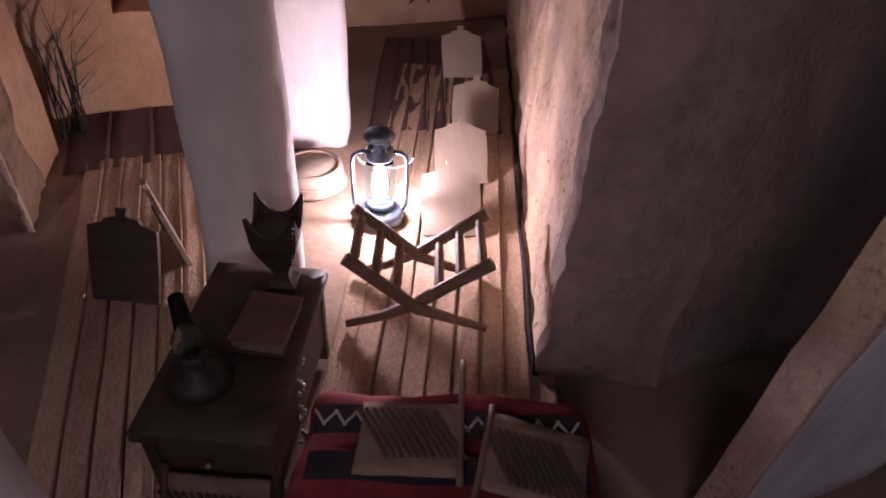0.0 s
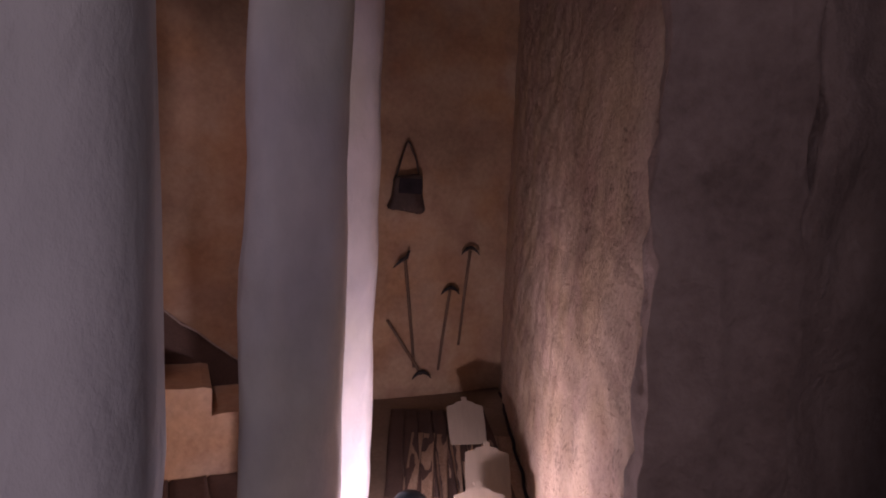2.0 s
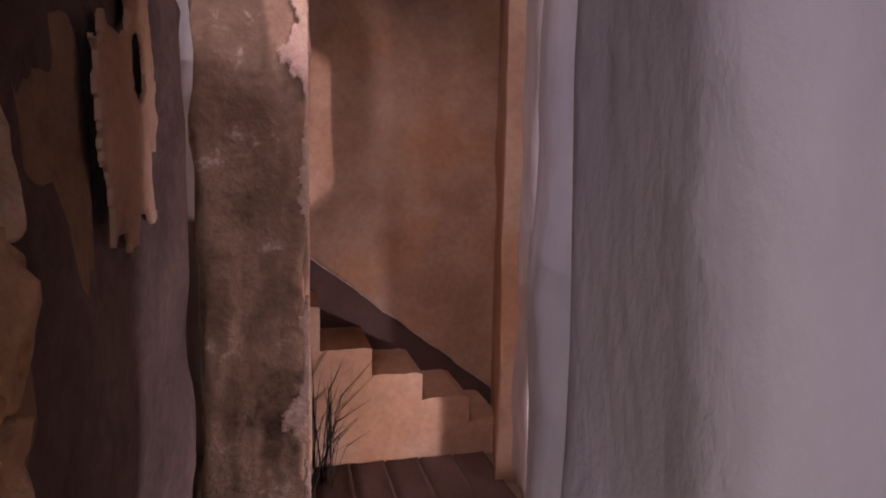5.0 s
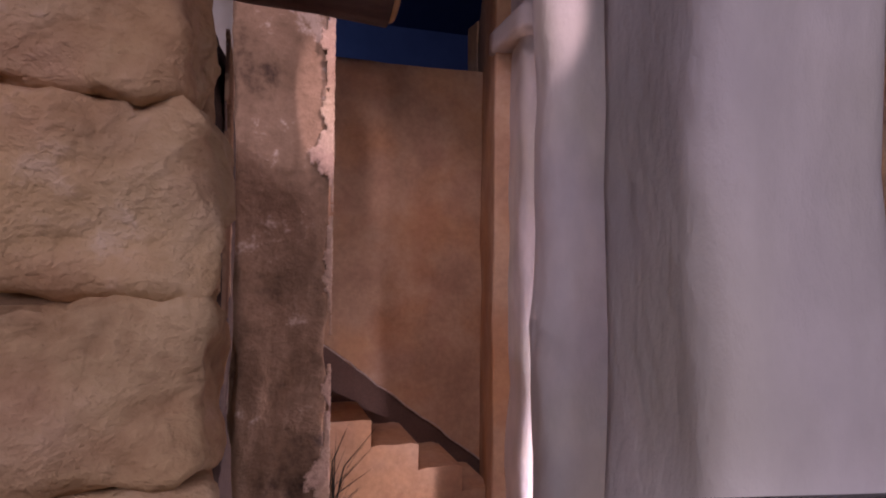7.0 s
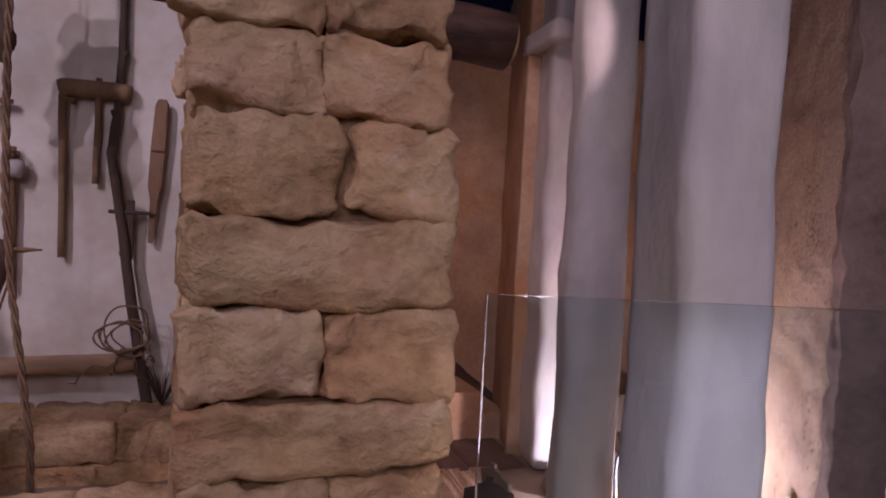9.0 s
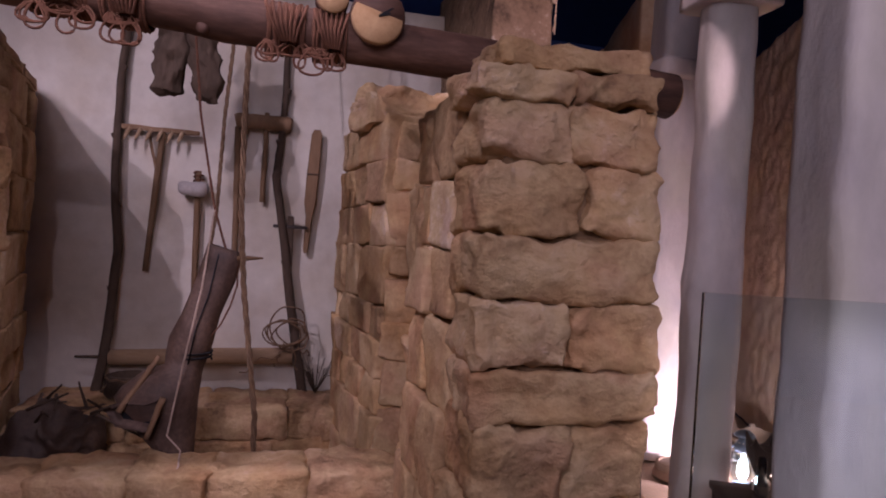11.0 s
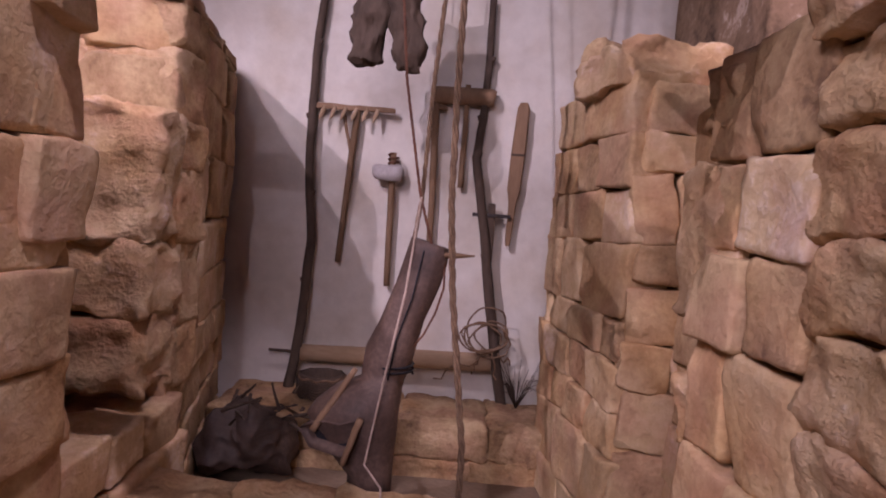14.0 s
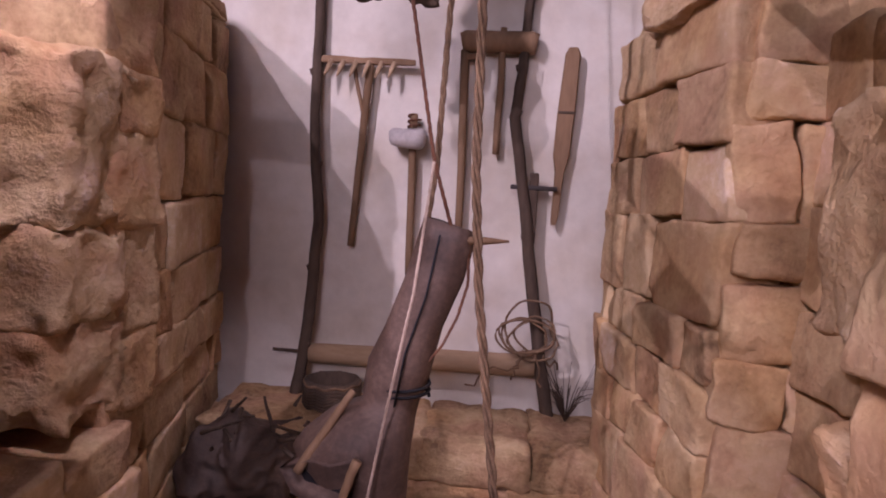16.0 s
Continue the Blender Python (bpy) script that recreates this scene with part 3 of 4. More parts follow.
def lashing(x, z, r, width, turns, seed, loops):
    ob = thing("rope_lashing", x, 0.9, z, "rust-brown cord wound many times round the beam", "rope", "lashings on the beam")
    bm = bmesh.new()
    tube(bm, coil_points((0, 0, 0), r + 0.006, width, turns, 0.006, seed), 0.0055, 6)
    part("winding", bm, CORD, ob)
    for k in range(loops):
        bm = bmesh.new()
        x0 = random.uniform(-width / 2, width / 2)
        w, d = random.uniform(0.012, 0.04), random.uniform(0.02, 0.085)
        tube(bm, [(x0 + w * math.sin(a), -r * 0.8, -r * 0.75 - d * math.sin(a / 2)) for a in [i * math.tau / 14 for i in range(15)]], 0.004, 5)
        part("loop", bm, CORD, ob)
    for k in range(7):
        bm = bmesh.new()
        x0 = -width / 2 + width * k / 6
        tube(bm, [(x0, -r - 0.012, 0.055), (x0 * 0.7, -r - 0.017, 0.0), (x0 * 0.35 + 0.01, -r - 0.008, -r * 0.8)], 0.005, 6)
        part("cross_strand", bm, CORD, ob)
    return ob


lashing(-1.80, 1.955, 0.064, 0.16, 15, 1, 11)
lashing(-1.63, 1.945, 0.065, 0.12, 11, 2, 8)
lashing(-1.19, 1.93, 0.068, 0.12, 12, 3, 9)
lashing(-1.06, 1.925, 0.07, 0.10, 10, 4, 7)

# ---- poles, tools and ropes of the well ----
Y = 3.22


def pole(pts, r0, r1, seed, label):
    ob = thing("branch_pole", *pts[0], label, "pole", "poles against the wall")
    o = Vector(pts[0])
    dense = []
    for a, b in zip(pts, pts[1:]):
        for i in range(6):
            dense.append(Vector(a).lerp(Vector(b), i / 6) - o)
    dense.append(Vector(pts[-1]) - o)
    dense = [p + noise.noise_vector(Vector((i * 0.4, seed, 1))) * 0.006 for i, p in enumerate(dense)]
    n = len(dense)
    bm = bmesh.new()
    tube(bm, dense, [r0 + (r1 - r0) * i / (n - 1) + 0.003 * noise.noise(Vector((i * 0.7, seed, 4))) for i in range(n)], 10)
    trunk = part("stem", bm, POLE, ob)
    for k in range(5):
        i = int(n * (0.15 + 0.17 * k))
        s = -1 if k % 2 else 1
        bm = bmesh.new()
        p = dense[i]
        tube(bm, [p, p + Vector((s * 0.018, -0.008, 0.012)), p + Vector((s * 0.026, -0.01, 0.03))], [r0 * 0.6, r0 * 0.5, r0 * 0.35], 7)
        part("knot", bm, POLE, trunk)
    return ob


pole([(-2.24, 3.12, 0.25), (-2.19, 3.15, 0.65), (-2.17, 3.17, 1.14), (-2.22, 3.2, 1.66), (-2.22, 3.22, 2.2), (-2.19, 3.23, 2.6)], 0.030, 0.022, 1, "dark crooked branch pole leaning on the white wall")
pole([(-1.0, 3.12, 0.25), (-1.09, 3.15, 0.74), (-1.16, 3.17, 1.18), (-1.25, 3.2, 1.69), (-1.23, 3.21, 1.9), (-1.22, 3.22, 2.24), (-1.22, 3.23, 2.6)], 0.032, 0.020, 2, "dark crooked branch pole with a forked knot")


def rod(bm, a, b, r0, r1, seed=0, seg=9, n=8):
    return tube(bm, wobbly(a, b, n, 0.004, seed), [r0 + (r1 - r0) * i / n for i in range(n + 1)], seg)


rake = thing("wooden_rake", -1.97, Y, 1.92, "wooden rake with five pegs hanging on the wall", "rake")
bm = bmesh.new()
rough_box(bm, 0, 0, 0, 0.46, 0.035, 0.032, cuts=8, power=8, amp=0.006, freq=9)
part("head", bm, WOOD, rake)
for k in range(6):
    bm = bmesh.new()
    x = -0.18 + 0.062 * k
    tube(bm, [(x, -0.01, -0.005), (x - 0.012, -0.035, -0.05), (x - 0.022, -0.05, -0.085)], [0.013, 0.012, 0.003], 7)
    part("peg", bm, PALEWOOD, rake, "pale pointed peg")
bm = bmesh.new()
rod(bm, (0.01, 0, -0.01), (-0.05, 0.01, -0.9), 0.020, 0.017, 3)
part("handle", bm, WOOD, rake)
bm = bmesh.new()
rod(bm, (-0.07, 0, -0.02), (-0.01, 0, -0.28), 0.011, 0.009, 4)
part("brace", bm, WOOD, rake)

hammer = thing("stone_hammer", -1.735, Y, 1.56, "hammer with a pale round stone head bound to its handle", "hammer")
bm = bmesh.new()
rough_box(bm, -0.02, -0.03, 0, 0.19, 0.09, 0.10, cuts=8, power=3.2, amp=0.012, freq=9)
part("stone_head", bm, mat("pale_grey_stone", [(0.3, (0.34, 0.31, 0.30)), (0.7, (0.62, 0.58, 0.56))], 9, 60, 0.9, 0.5, 0.006), hammer, "pale grey stone head")
bm = bmesh.new()
rod(bm, (0.0, 0.0, 0.12), (0.015, 0.005, -0.66), 0.020, 0.018, 5)
part("handle", bm, WOOD, hammer)
bm = bmesh.new()
tube(bm, [(0.01 + 0.03 * math.cos(a), -0.035 + 0.05 * math.sin(a), 0.04 + 0.004 * a) for a in [i * 0.6 for i in range(30)]], 0.005, 6)
part("binding", bm, CORD, hammer)

mallet = thing("wooden_mallet", -1.345, Y, 2.03, "weathered wooden mallet hanging on the wall", "mallet")
bm = bmesh.new()
tube(bm, [(-0.18, 0, -0.005), (-0.16, 0, 0), (0.0, 0, 0.004), (0.15, 0, 0.004), (0.175, 0, 0)], [0.045, 0.052, 0.05, 0.054, 0.046], 16)
part("head", bm, WOOD, mallet)
bm = bmesh.new()
rod(bm, (0.015, 0, 0.07), (0.015, 0.01, -0.52), 0.016, 0.018, 6)
part("handle", bm, WOOD, mallet)

staff = thing("wooden_staff", -1.505, Y, 1.99, "plain brown wooden staff hanging on the wall", "stick")
bm = bmesh.new()
rod(bm, (0, 0, 0), (0.02, 0.01, -0.9), 0.022, 0.018, 7)
part("shaft", bm, WOOD, staff)
bm = bmesh.new()
box(bm, 0.03, -0.004, -0.03, 0.07, 0.03, 0.03, bevel=0.006)
part("crosspiece", bm, WOOD, staff)

paddle = thing("wooden_paddle", -1.0, Y, 2.02, "flat brown wooden paddle with a narrow grip", "paddle")
bm = bmesh.new()
prof = [(0.0, 0.022), (-0.03, 0.036), (-0.3, 0.042), (-0.5, 0.040), (-0.58, 0.022), (-0.8, 0.017), (-0.83, 0.012)]
rings = []
for z, w in prof:
    cx = z * 0.04
    rings.append([bm.verts.new((cx + dx * w, dy, z)) for dx, dy in ((-1, -0.004), (-0.8, -0.016), (0.8, -0.016), (1, -0.004), (0.8, 0.012), (-0.8, 0.012))])
for a, b in zip(rings, rings[1:]):
    for k in range(6):
        bm.faces.new((a[k], a[(k + 1) % 6], b[(k + 1) % 6], b[k]))
bm.faces.new(rings[0])
bm.faces.new(rings[-1])
part("blade", bm, WOOD, paddle, smooth=False)
bm = bmesh.new()
box(bm, -0.012, -0.018, -0.3, 0.08, 0.006, 0.012, bevel=0.002)
part("band", bm, POLE, paddle)

adze = thing("iron_adze", -1.14, Y - 0.03, 1.36, "small adze with a flat iron blade and dark handle", "adze")
bm = bmesh.new()
rough_box(bm, 0, 0, -0.1, 0.045, 0.03, 0.34, cuts=5, power=8, amp=0.003)
part("handle", bm, POLE, adze)
bm = bmesh.new()
box(bm, 0.0, -0.01, 0, 0.22, 0.02, 0.022, bevel=0.004)
part("blade", bm, IRON, adze)

backlog = thing("pale_log", -1.6, 3.16, 0.49, "pale peeled log held against the wall by the poles", "log")
bm = bmesh.new()
rod(bm, (-0.58, 0, -0.01), (0.52, 0, 0.02), 0.05, 0.055, 8, 14, 12)
part("stem", bm, PALEWOOD, backlog)
bm = bmesh.new()
rod(bm, (-0.78, 0.02, -0.01), (-0.55, 0.0, -0.01), 0.008, 0.012, 9)
part("peg", bm, POLE, backlog)

coil = thing("rope_coil", -1.11, 3.1, 0.68, "loose coil of thin brown rope hanging on the pole", "rope")
for k in range(6):
    bm = bmesh.new()
    rx, rz = random.uniform(0.07, 0.14), random.uniform(0.07, 0.14)
    ox, oz = random.uniform(-0.05, 0.06), random.uniform(-0.05, 0.05)
    tube(bm, [Vector((ox + rx * math.cos(a), -0.03 + 0.02 * math.sin(2 * a + k), oz + rz * math.sin(a))) + noise.noise_vector(Vector((a, k, 0))) * 0.025 for a in [i * math.tau / 24 for i in range(24)]], 0.0055, 6, True)
    part("loop", bm, ROPE, coil)
for k in range(4):
    bm = bmesh.new()
    tube(bm, wobbly((random.uniform(-0.05, 0.1), -0.03, -0.08), (random.uniform(-0.3, 0.2), -0.02, -random.uniform(0.15, 0.33)), 8, 0.05, k + 3), 0.005, 6)
    part("loose_end", bm, ROPE, coil)


def twisted(name, pts, r, label, material=ROPE):
    """A rope of three strands laid round one another."""
    ob = thing(name, *pts[0], label, "rope", "ropes over the well")
    o = Vector(pts[0])
    dense = []
    for a, b in zip(pts, pts[1:]):
        n = max(4, int((Vector(b) - Vector(a)).length / (r * 1.1)))
        dense += [Vector(a).lerp(Vector(b), i / n) - o for i in range(n)]
    dense.append(Vector(pts[-1]) - o)
    for s in range(3):
        bm = bmesh.new()
        tube(bm, [p + Vector((math.cos(i * 0.42 + s * 2.094), math.sin(i * 0.42 + s * 2.094), 0)) * r * 0.62 for i, p in enumerate(dense)], r * 0.5, 6)
        part("strand", bm, material, ob)
    return ob


twisted("hanging_rope", [(-1.37, 1.9, 4.5), (-1.37, 1.9, 1.83), (-1.36, 1.9, 1.39), (-1.33, 1.9, 1.05), (-1.25, 1.9, 0.47), (-1.24, 1.9, 0.05)], 0.013, "thick brown twisted rope hanging down into the well")
twisted("bucket_rope", [(-1.30, 1.95, 4.5), (-1.46, 1.95, 1.83), (-1.475, 1.98, 1.4), (-1.51, 2.0, 1.10), (-1.53, 2.02, 0.98)], 0.009, "twisted rope tied to the leather bucket")
twisted("neck_rope", [(-1.86, 1.9, 4.5), (-1.56, 1.92, 1.83), (-1.48, 1.94, 1.41), (-1.42, 1.98, 1.21)], 0.0055, "thin dark cord holding the neck of the bucket", CORD)
twisted("slack_cord", [(-1.37, 1.98, 1.2), (-1.365, 1.98, 1.06), (-1.39, 1.98, 0.96), (-1.43, 1.985, 0.87), (-1.49, 1.99, 0.79)], 0.0045, "thin dark cord hanging slack beside the bucket", CORD)
PALECORD = mat("pale_cord", [(0.3, (0.35, 0.26, 0.2)), (0.7, (0.6, 0.48, 0.4))], 30, 120, 0.9, 0.4, 0.002)
twisted("trailing_rope", [(-1.47, 1.86, 1.40), (-1.50, 1.82, 1.05), (-1.55, 1.80, 0.75), (-1.60, 1.78, 0.42), (-1.52, 1.62, 0.41), (-1.5, 1.45, 0.42), (-1.5, 1.32, 0.28)], 0.004, "thin pale cord running over the bucket and the well lip", PALECORD)

# leather well bucket
bucket = thing("leather_well_bucket", -1.6, 2.0, 0.3, "dark old leather well bucket with a long neck", "bucket")
bm = bmesh.new()
sections = [(0.165, 0.0, 0.93, 0.075, 0.05, 8), (0.16, 0.0, 0.88, 0.08, 0.06, 8), (0.13, 0.0, 0.76, 0.086, 0.065, 6), (0.08, 0.01, 0.62, 0.088, 0.07, 4),
            (0.045, 0.02, 0.50, 0.094, 0.08, 2), (0.03, 0.02, 0.42, 0.092, 0.09, 0), (0.02, 0.02, 0.38, 0.085, 0.09, 0), (-0.03, 0.0, 0.345, 0.13, 0.11, 0), (-0.065, -0.02, 0.29, 0.168, 0.12, 0),
            (-0.08, -0.03, 0.24, 0.18, 0.12, 0), (-0.06, -0.02, 0.15, 0.155, 0.11, 0), (0.0, 0.0, 0.0, 0.09, 0.1, 0), (0.0, 0.0, -0.1, 0.09, 0.1, 0)]
rings = []
SEG = 28
for i, (cx, cy, z, rx, ry, lean) in enumerate(sections):
    ring = []
    for k in range(SEG):
        a = k * math.tau / SEG
        w = 1 + 0.10 * noise.noise(Vector((math.cos(a) * 1.6, math.sin(a) * 1.6, z * 5)))
        ring.append(bm.verts.new((cx + rx * w * math.cos(a), cy + ry * w * math.sin(a), z + math.cos(a) * (-0.02 if i < 2 else 0) + 0.01 * noise.noise(Vector((a, z * 9, 1))))))
    rings.append(ring)
for a, b in zip(rings, rings[1:]):
    for k in range(SEG):
        bm.faces.new((a[k], a[(k + 1) % SEG], b[(k + 1) % SEG], b[k]))
bm.faces.new(rings[0])
bm.faces.new(rings[-1])
part("body", bm, SKIRT, bucket)
bm = bmesh.new()
mouth = [Vector((-0.27, -0.12, 0.20)), Vector((-0.185, -0.14, 0.235)), Vector((-0.11, -0.165, 0.235)), Vector((-0.03, -0.17, 0.265)), Vector((-0.045, -0.175, 0.19)), Vector((-0.09, -0.18, 0.12)), Vector((-0.22, -0.15, 0.14))]
inner = [Vector((-0.13, -0.12, 0.19)).lerp(v, 0.86) + Vector((0, 0.03, 0)) for v in mouth]
back = [Vector((-0.06, 0.0, 0.22)).lerp(v, 0.72) + Vector((0, 0.06, 0.03)) for v in mouth]
R = [[bm.verts.new(v) for v in ring] for ring in (back, mouth, inner)]
for a, b in zip(R, R[1:]):
    for k in range(7):
        bm.faces.new((a[k], a[(k + 1) % 7], b[(k + 1) % 7], b[k]))
bmesh.ops.subdivide_edges(bm, edges=bm.edges[:], cuts=2, use_grid_fill=True)
flap = part("mouth", bm, SKIRT, bucket, "wide folded leather mouth")
# Flat black sheet in place of the shaded hollow of the mouth.
bm = bmesh.new()
dv = [bm.verts.new(v + Vector((0, 0.01, 0))) for v in inner]
bm.faces.new(dv)
part("mouth_shade", bm, DARK, flap, "flat black sheet for the shade inside the mouth", smooth=False)
for a, b in (((-0.215, -0.13, 0.2), (-0.075, -0.07, 0.43)), ((-0.03, -0.185, 0.275), (-0.085, -0.195, 0.1))):
    bm = bmesh.new()
    rod(bm, a, b, 0.014, 0.011, 4)
    part("stretcher", bm, WOOD, bucket, "wooden stick holding the mouth open")
bm = bmesh.new()
tube(bm, [(0.15, -0.062, 0.9), (0.12, -0.07, 0.72), (0.07, -0.066, 0.55), (0.05, -0.09, 0.4)], 0.0035, 6)
part("seam", bm, DARK, bucket, "raised stitched seam")
bm = bmesh.new()
tube(bm, [(0.19, -0.02, 0.885), (0.27, -0.025, 0.888), (0.345, -0.03, 0.892)], [0.011, 0.012, 0.003], 8)
part("peg", bm, WOOD, bucket, "pointed wooden peg")
bm = bmesh.new()
tube(bm, [(0.05 + 0.088 * math.cos(a), 0.02 + 0.09 * math.sin(a), 0.405 + 0.003 * a) for a in [i * 0.45 for i in range(30)]], 0.005, 6)
part("binding", bm, DARK, bucket)

# dark carved pulleys high above the well
for x, seed in ((-1.81, 1), (-1.64, 2)):
    ob = thing("wooden_pulley", x, 2.55, 2.22, "dark notched wooden pulley hanging on a cord", "pulley", "pulleys")
    bm = bmesh.new()
    rough_box(bm, 0, 0, 0.1, 0.15, 0.11, 0.62, cuts=26, power=3.4, amp=0.03, freq=13, seed=seed)
    for v in bm.verts:
        lobe = 1 + 0.22 * abs(math.sin((v.co.z + 0.03 * seed) * 26)) - 0.12
        v.co.x, v.co.y = v.co.x * lobe, v.co.y * lobe
    place(bm, bm.verts, pose(0, 0, 0, 0, 6 if seed == 1 else -8, 0))
    part("block", bm, POLE, ob)
    bm = bmesh.new()
    tube(bm, wobbly((0.02, 0, 0.3), (0.02, 0, 2.28), 10, 0.006, seed), 0.007, 6)
    part("cord", bm, CORD, ob)

# dark bundle of cloth and brushwood beside the well
bundle = thing("brushwood_bundle", -2.08, 2.55, 0.2, "dark bundle of brushwood and cloth in the corner", "bundle")
bm = bmesh.new()
rough_box(bm, -0.2, 0.08, -0.03, 0.44, 0.42, 0.26, cuts=20, power=3, amp=0.075, freq=6, seed=4, cap=0.13)
part("cloth", bm, LEATHER, bundle)
for k in range(14):
    bm = bmesh.new()
    a = Vector((random.uniform(-0.35, 0.1), random.uniform(-0.25, 0.3), random.uniform(0.1, 0.2)))
    b = a + Vector((random.uniform(-0.1, 0.35), random.uniform(-0.3, 0.1), random.uniform(-0.05, 0.13)))
    rod(bm, a, b, 0.009, 0.005, k, 6, 5)
    part("stick", bm, POLE, bundle)
basket = thing("old_basket", -2.02, 3.0, 0.29, "small dark woven basket on the well lip", "basket")
bm = bmesh.new()
lathe(bm, [(0.09, 0.0), (0.13, 0.06), (0.13, 0.12), (0.11, 0.125), (0.11, 0.06), (0.06, 0.02)], 24)
part("bowl", bm, POLE, basket)
for k in range(8):
    bm = bmesh.new()
    tube(bm, [(0.132 * math.cos(a), 0.132 * math.sin(a), 0.012 + 0.014 * k + 0.006 * math.sin(a * 9)) for a in [i * math.tau / 36 for i in range(36)]], 0.007, 5, True)
    part("coil", bm, ROPE if k == 7 else POLE, basket)
twigs = thing("dry_twigs", -0.92, 3.08, 0.28, "small tuft of dry grey twigs by the wall", "plant")
bm = bmesh.new()
for k in range(34):
    a = random.uniform(0, math.tau)
    tube(bm, [(0, 0, 0), (0.06 * math.cos(a), 0.04 * math.sin(a), random.uniform(0.08, 0.16)), (0.13 * math.cos(a), 0.06 * math.sin(a), random.uniform(0.1, 0.3))], [0.003, 0.002, 0.001], 4)
tagged(part("twig_tuft", bm, POLE, twigs), kind="stuff")


# ---- the schoolroom chamber and the stair alcove ----
CLAYWOOD = mat("pale_board_wood", [(0.3, (0.19, 0.145, 0.10)), (0.7, (0.32, 0.255, 0.19))], 3, 40, 0.8, 0.3, 0.003, stretch=(1, 1, 0.2), vary=0.2)
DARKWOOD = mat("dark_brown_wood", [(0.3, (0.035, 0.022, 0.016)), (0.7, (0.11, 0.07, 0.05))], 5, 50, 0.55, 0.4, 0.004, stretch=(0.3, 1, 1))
STANDWOOD = mat("turned_brown_wood", [(0.3, (0.10, 0.06, 0.038)), (0.7, (0.24, 0.155, 0.10))], 5, 50, 0.6, 0.4, 0.004)
MAT = mat("woven_straw_mat", [(0.3, (0.24, 0.15, 0.095)), (0.5, (0.42, 0.29, 0.19)), (0.7, (0.58, 0.44, 0.31))], 6, 130, 0.95, 1.0, 0.012, stretch=(1, 0.5, 1), vary=0.14, fine_mix=0.6)
DARKMAT = mat("dark_brown_mat", [(0.3, (0.07, 0.042, 0.032)), (0.7, (0.16, 0.10, 0.075))], 5, 110, 0.95, 1.0, 0.01, vary=0.1, fine_mix=0.5)
RED = mat("red_wool", [(0.3, (0.13, 0.018, 0.018)), (0.7, (0.32, 0.05, 0.045))], 8, 160, 0.95, 0.7, 0.006)
BLACKWOOL = mat("black_wool", [(0.3, (0.015, 0.012, 0.014)), (0.7, (0.05, 0.04, 0.045))], 8, 160, 0.95, 0.7, 0.006)
WHITEWOOL = mat("cream_wool", [(0.3, (0.40, 0.33, 0.28)), (0.7, (0.62, 0.54, 0.47))], 20, 160, 0.95, 0.6, 0.004)
PALM = mat("woven_palm_leaf", [(0.3, (0.17, 0.115, 0.08)), (0.7, (0.33, 0.24, 0.17))], 12, 140, 0.9, 0.9, 0.006)
REED = mat("dark_dry_reed", [(0.3, (0.012, 0.012, 0.010)), (0.7, (0.05, 0.045, 0.032))], 8, 60, 0.8, 0.3, 0.003)
TIN = mat("blue_grey_tin", [(0.3, (0.07, 0.10, 0.13)), (0.7, (0.16, 0.21, 0.26))], 14, 90, 0.35, 0.2, 0.002, metal=0.7, spec=0.5)
BRASS = mat("dull_metal_studs", [(0.3, (0.35, 0.32, 0.28)), (0.7, (0.6, 0.56, 0.5))], 20, 90, 0.35, 0.2, 0.001, metal=0.9)

# stairs
bm = bmesh.new()
levels = ((0.03, 0.27, 0.80), (0.27, 0.52, 0.586), (0.52, 0.77, 0.45), (0.77, 1.02, 0.314), (1.02, 1.20, 0.18))
out = [(0.03, 0.0)]
for x0, x1, z in levels:
    for i in range(7):
        x = x0 + (x1 - x0) * i / 6
        out.append((x + 0.006 * noise.noise(Vector((x * 9, z, 0))), z + 0.008 * noise.noise(Vector((x * 11, z * 3, 4))) - (0.008 if i in (0, 6) else 0)))
out.append((1.20, 0.0))
fr = [bm.verts.new((x, 3.03, z)) for x, z in out]
bk = [bm.verts.new((x, 3.5, z)) for x, z in out]
bm.faces.new(fr)
for k in range(len(out)):
    q = (k + 1) % len(out)
    bm.faces.new((fr[k], bk[k], bk[q], fr[q]))
tagged(finish("stairs", bm, MUD, smooth=False), "ochre mud plaster stairs rising along the wall", "stairs", kind="structure")
# Dark sloping sheet that stands for the shade over treads and risers.
bm = bmesh.new()
pts = [(0.05, 1.12), (1.32, 0.16), (1.32, 0.0), (0.05, 0.0)]
f0 = [bm.verts.new((x, 3.478, z)) for x, z in pts]
f1 = [bm.verts.new((x, 3.502, z)) for x, z in pts]
bm.faces.new(f0)
for k in range(4):
    bm.faces.new((f0[k], f0[(k + 1) % 4], f1[(k + 1) % 4], f1[k]))
tagged(finish("trim_stair_dado", bm, DARKMAT, smooth=False), "dark brown sloping band behind the stairs, coloured for shade", "trim", kind="structure")
bm = bmesh.new()
tube(bm, wobbly((0.05, 3.465, 1.125), (1.32, 3.465, 0.165), 30, 0.012, 5), 0.006, 6)
tagged(finish("trim_shade_edge", bm, PALECORD), "thin pale plaster edge along the painted stair shade", "trim", kind="structure")


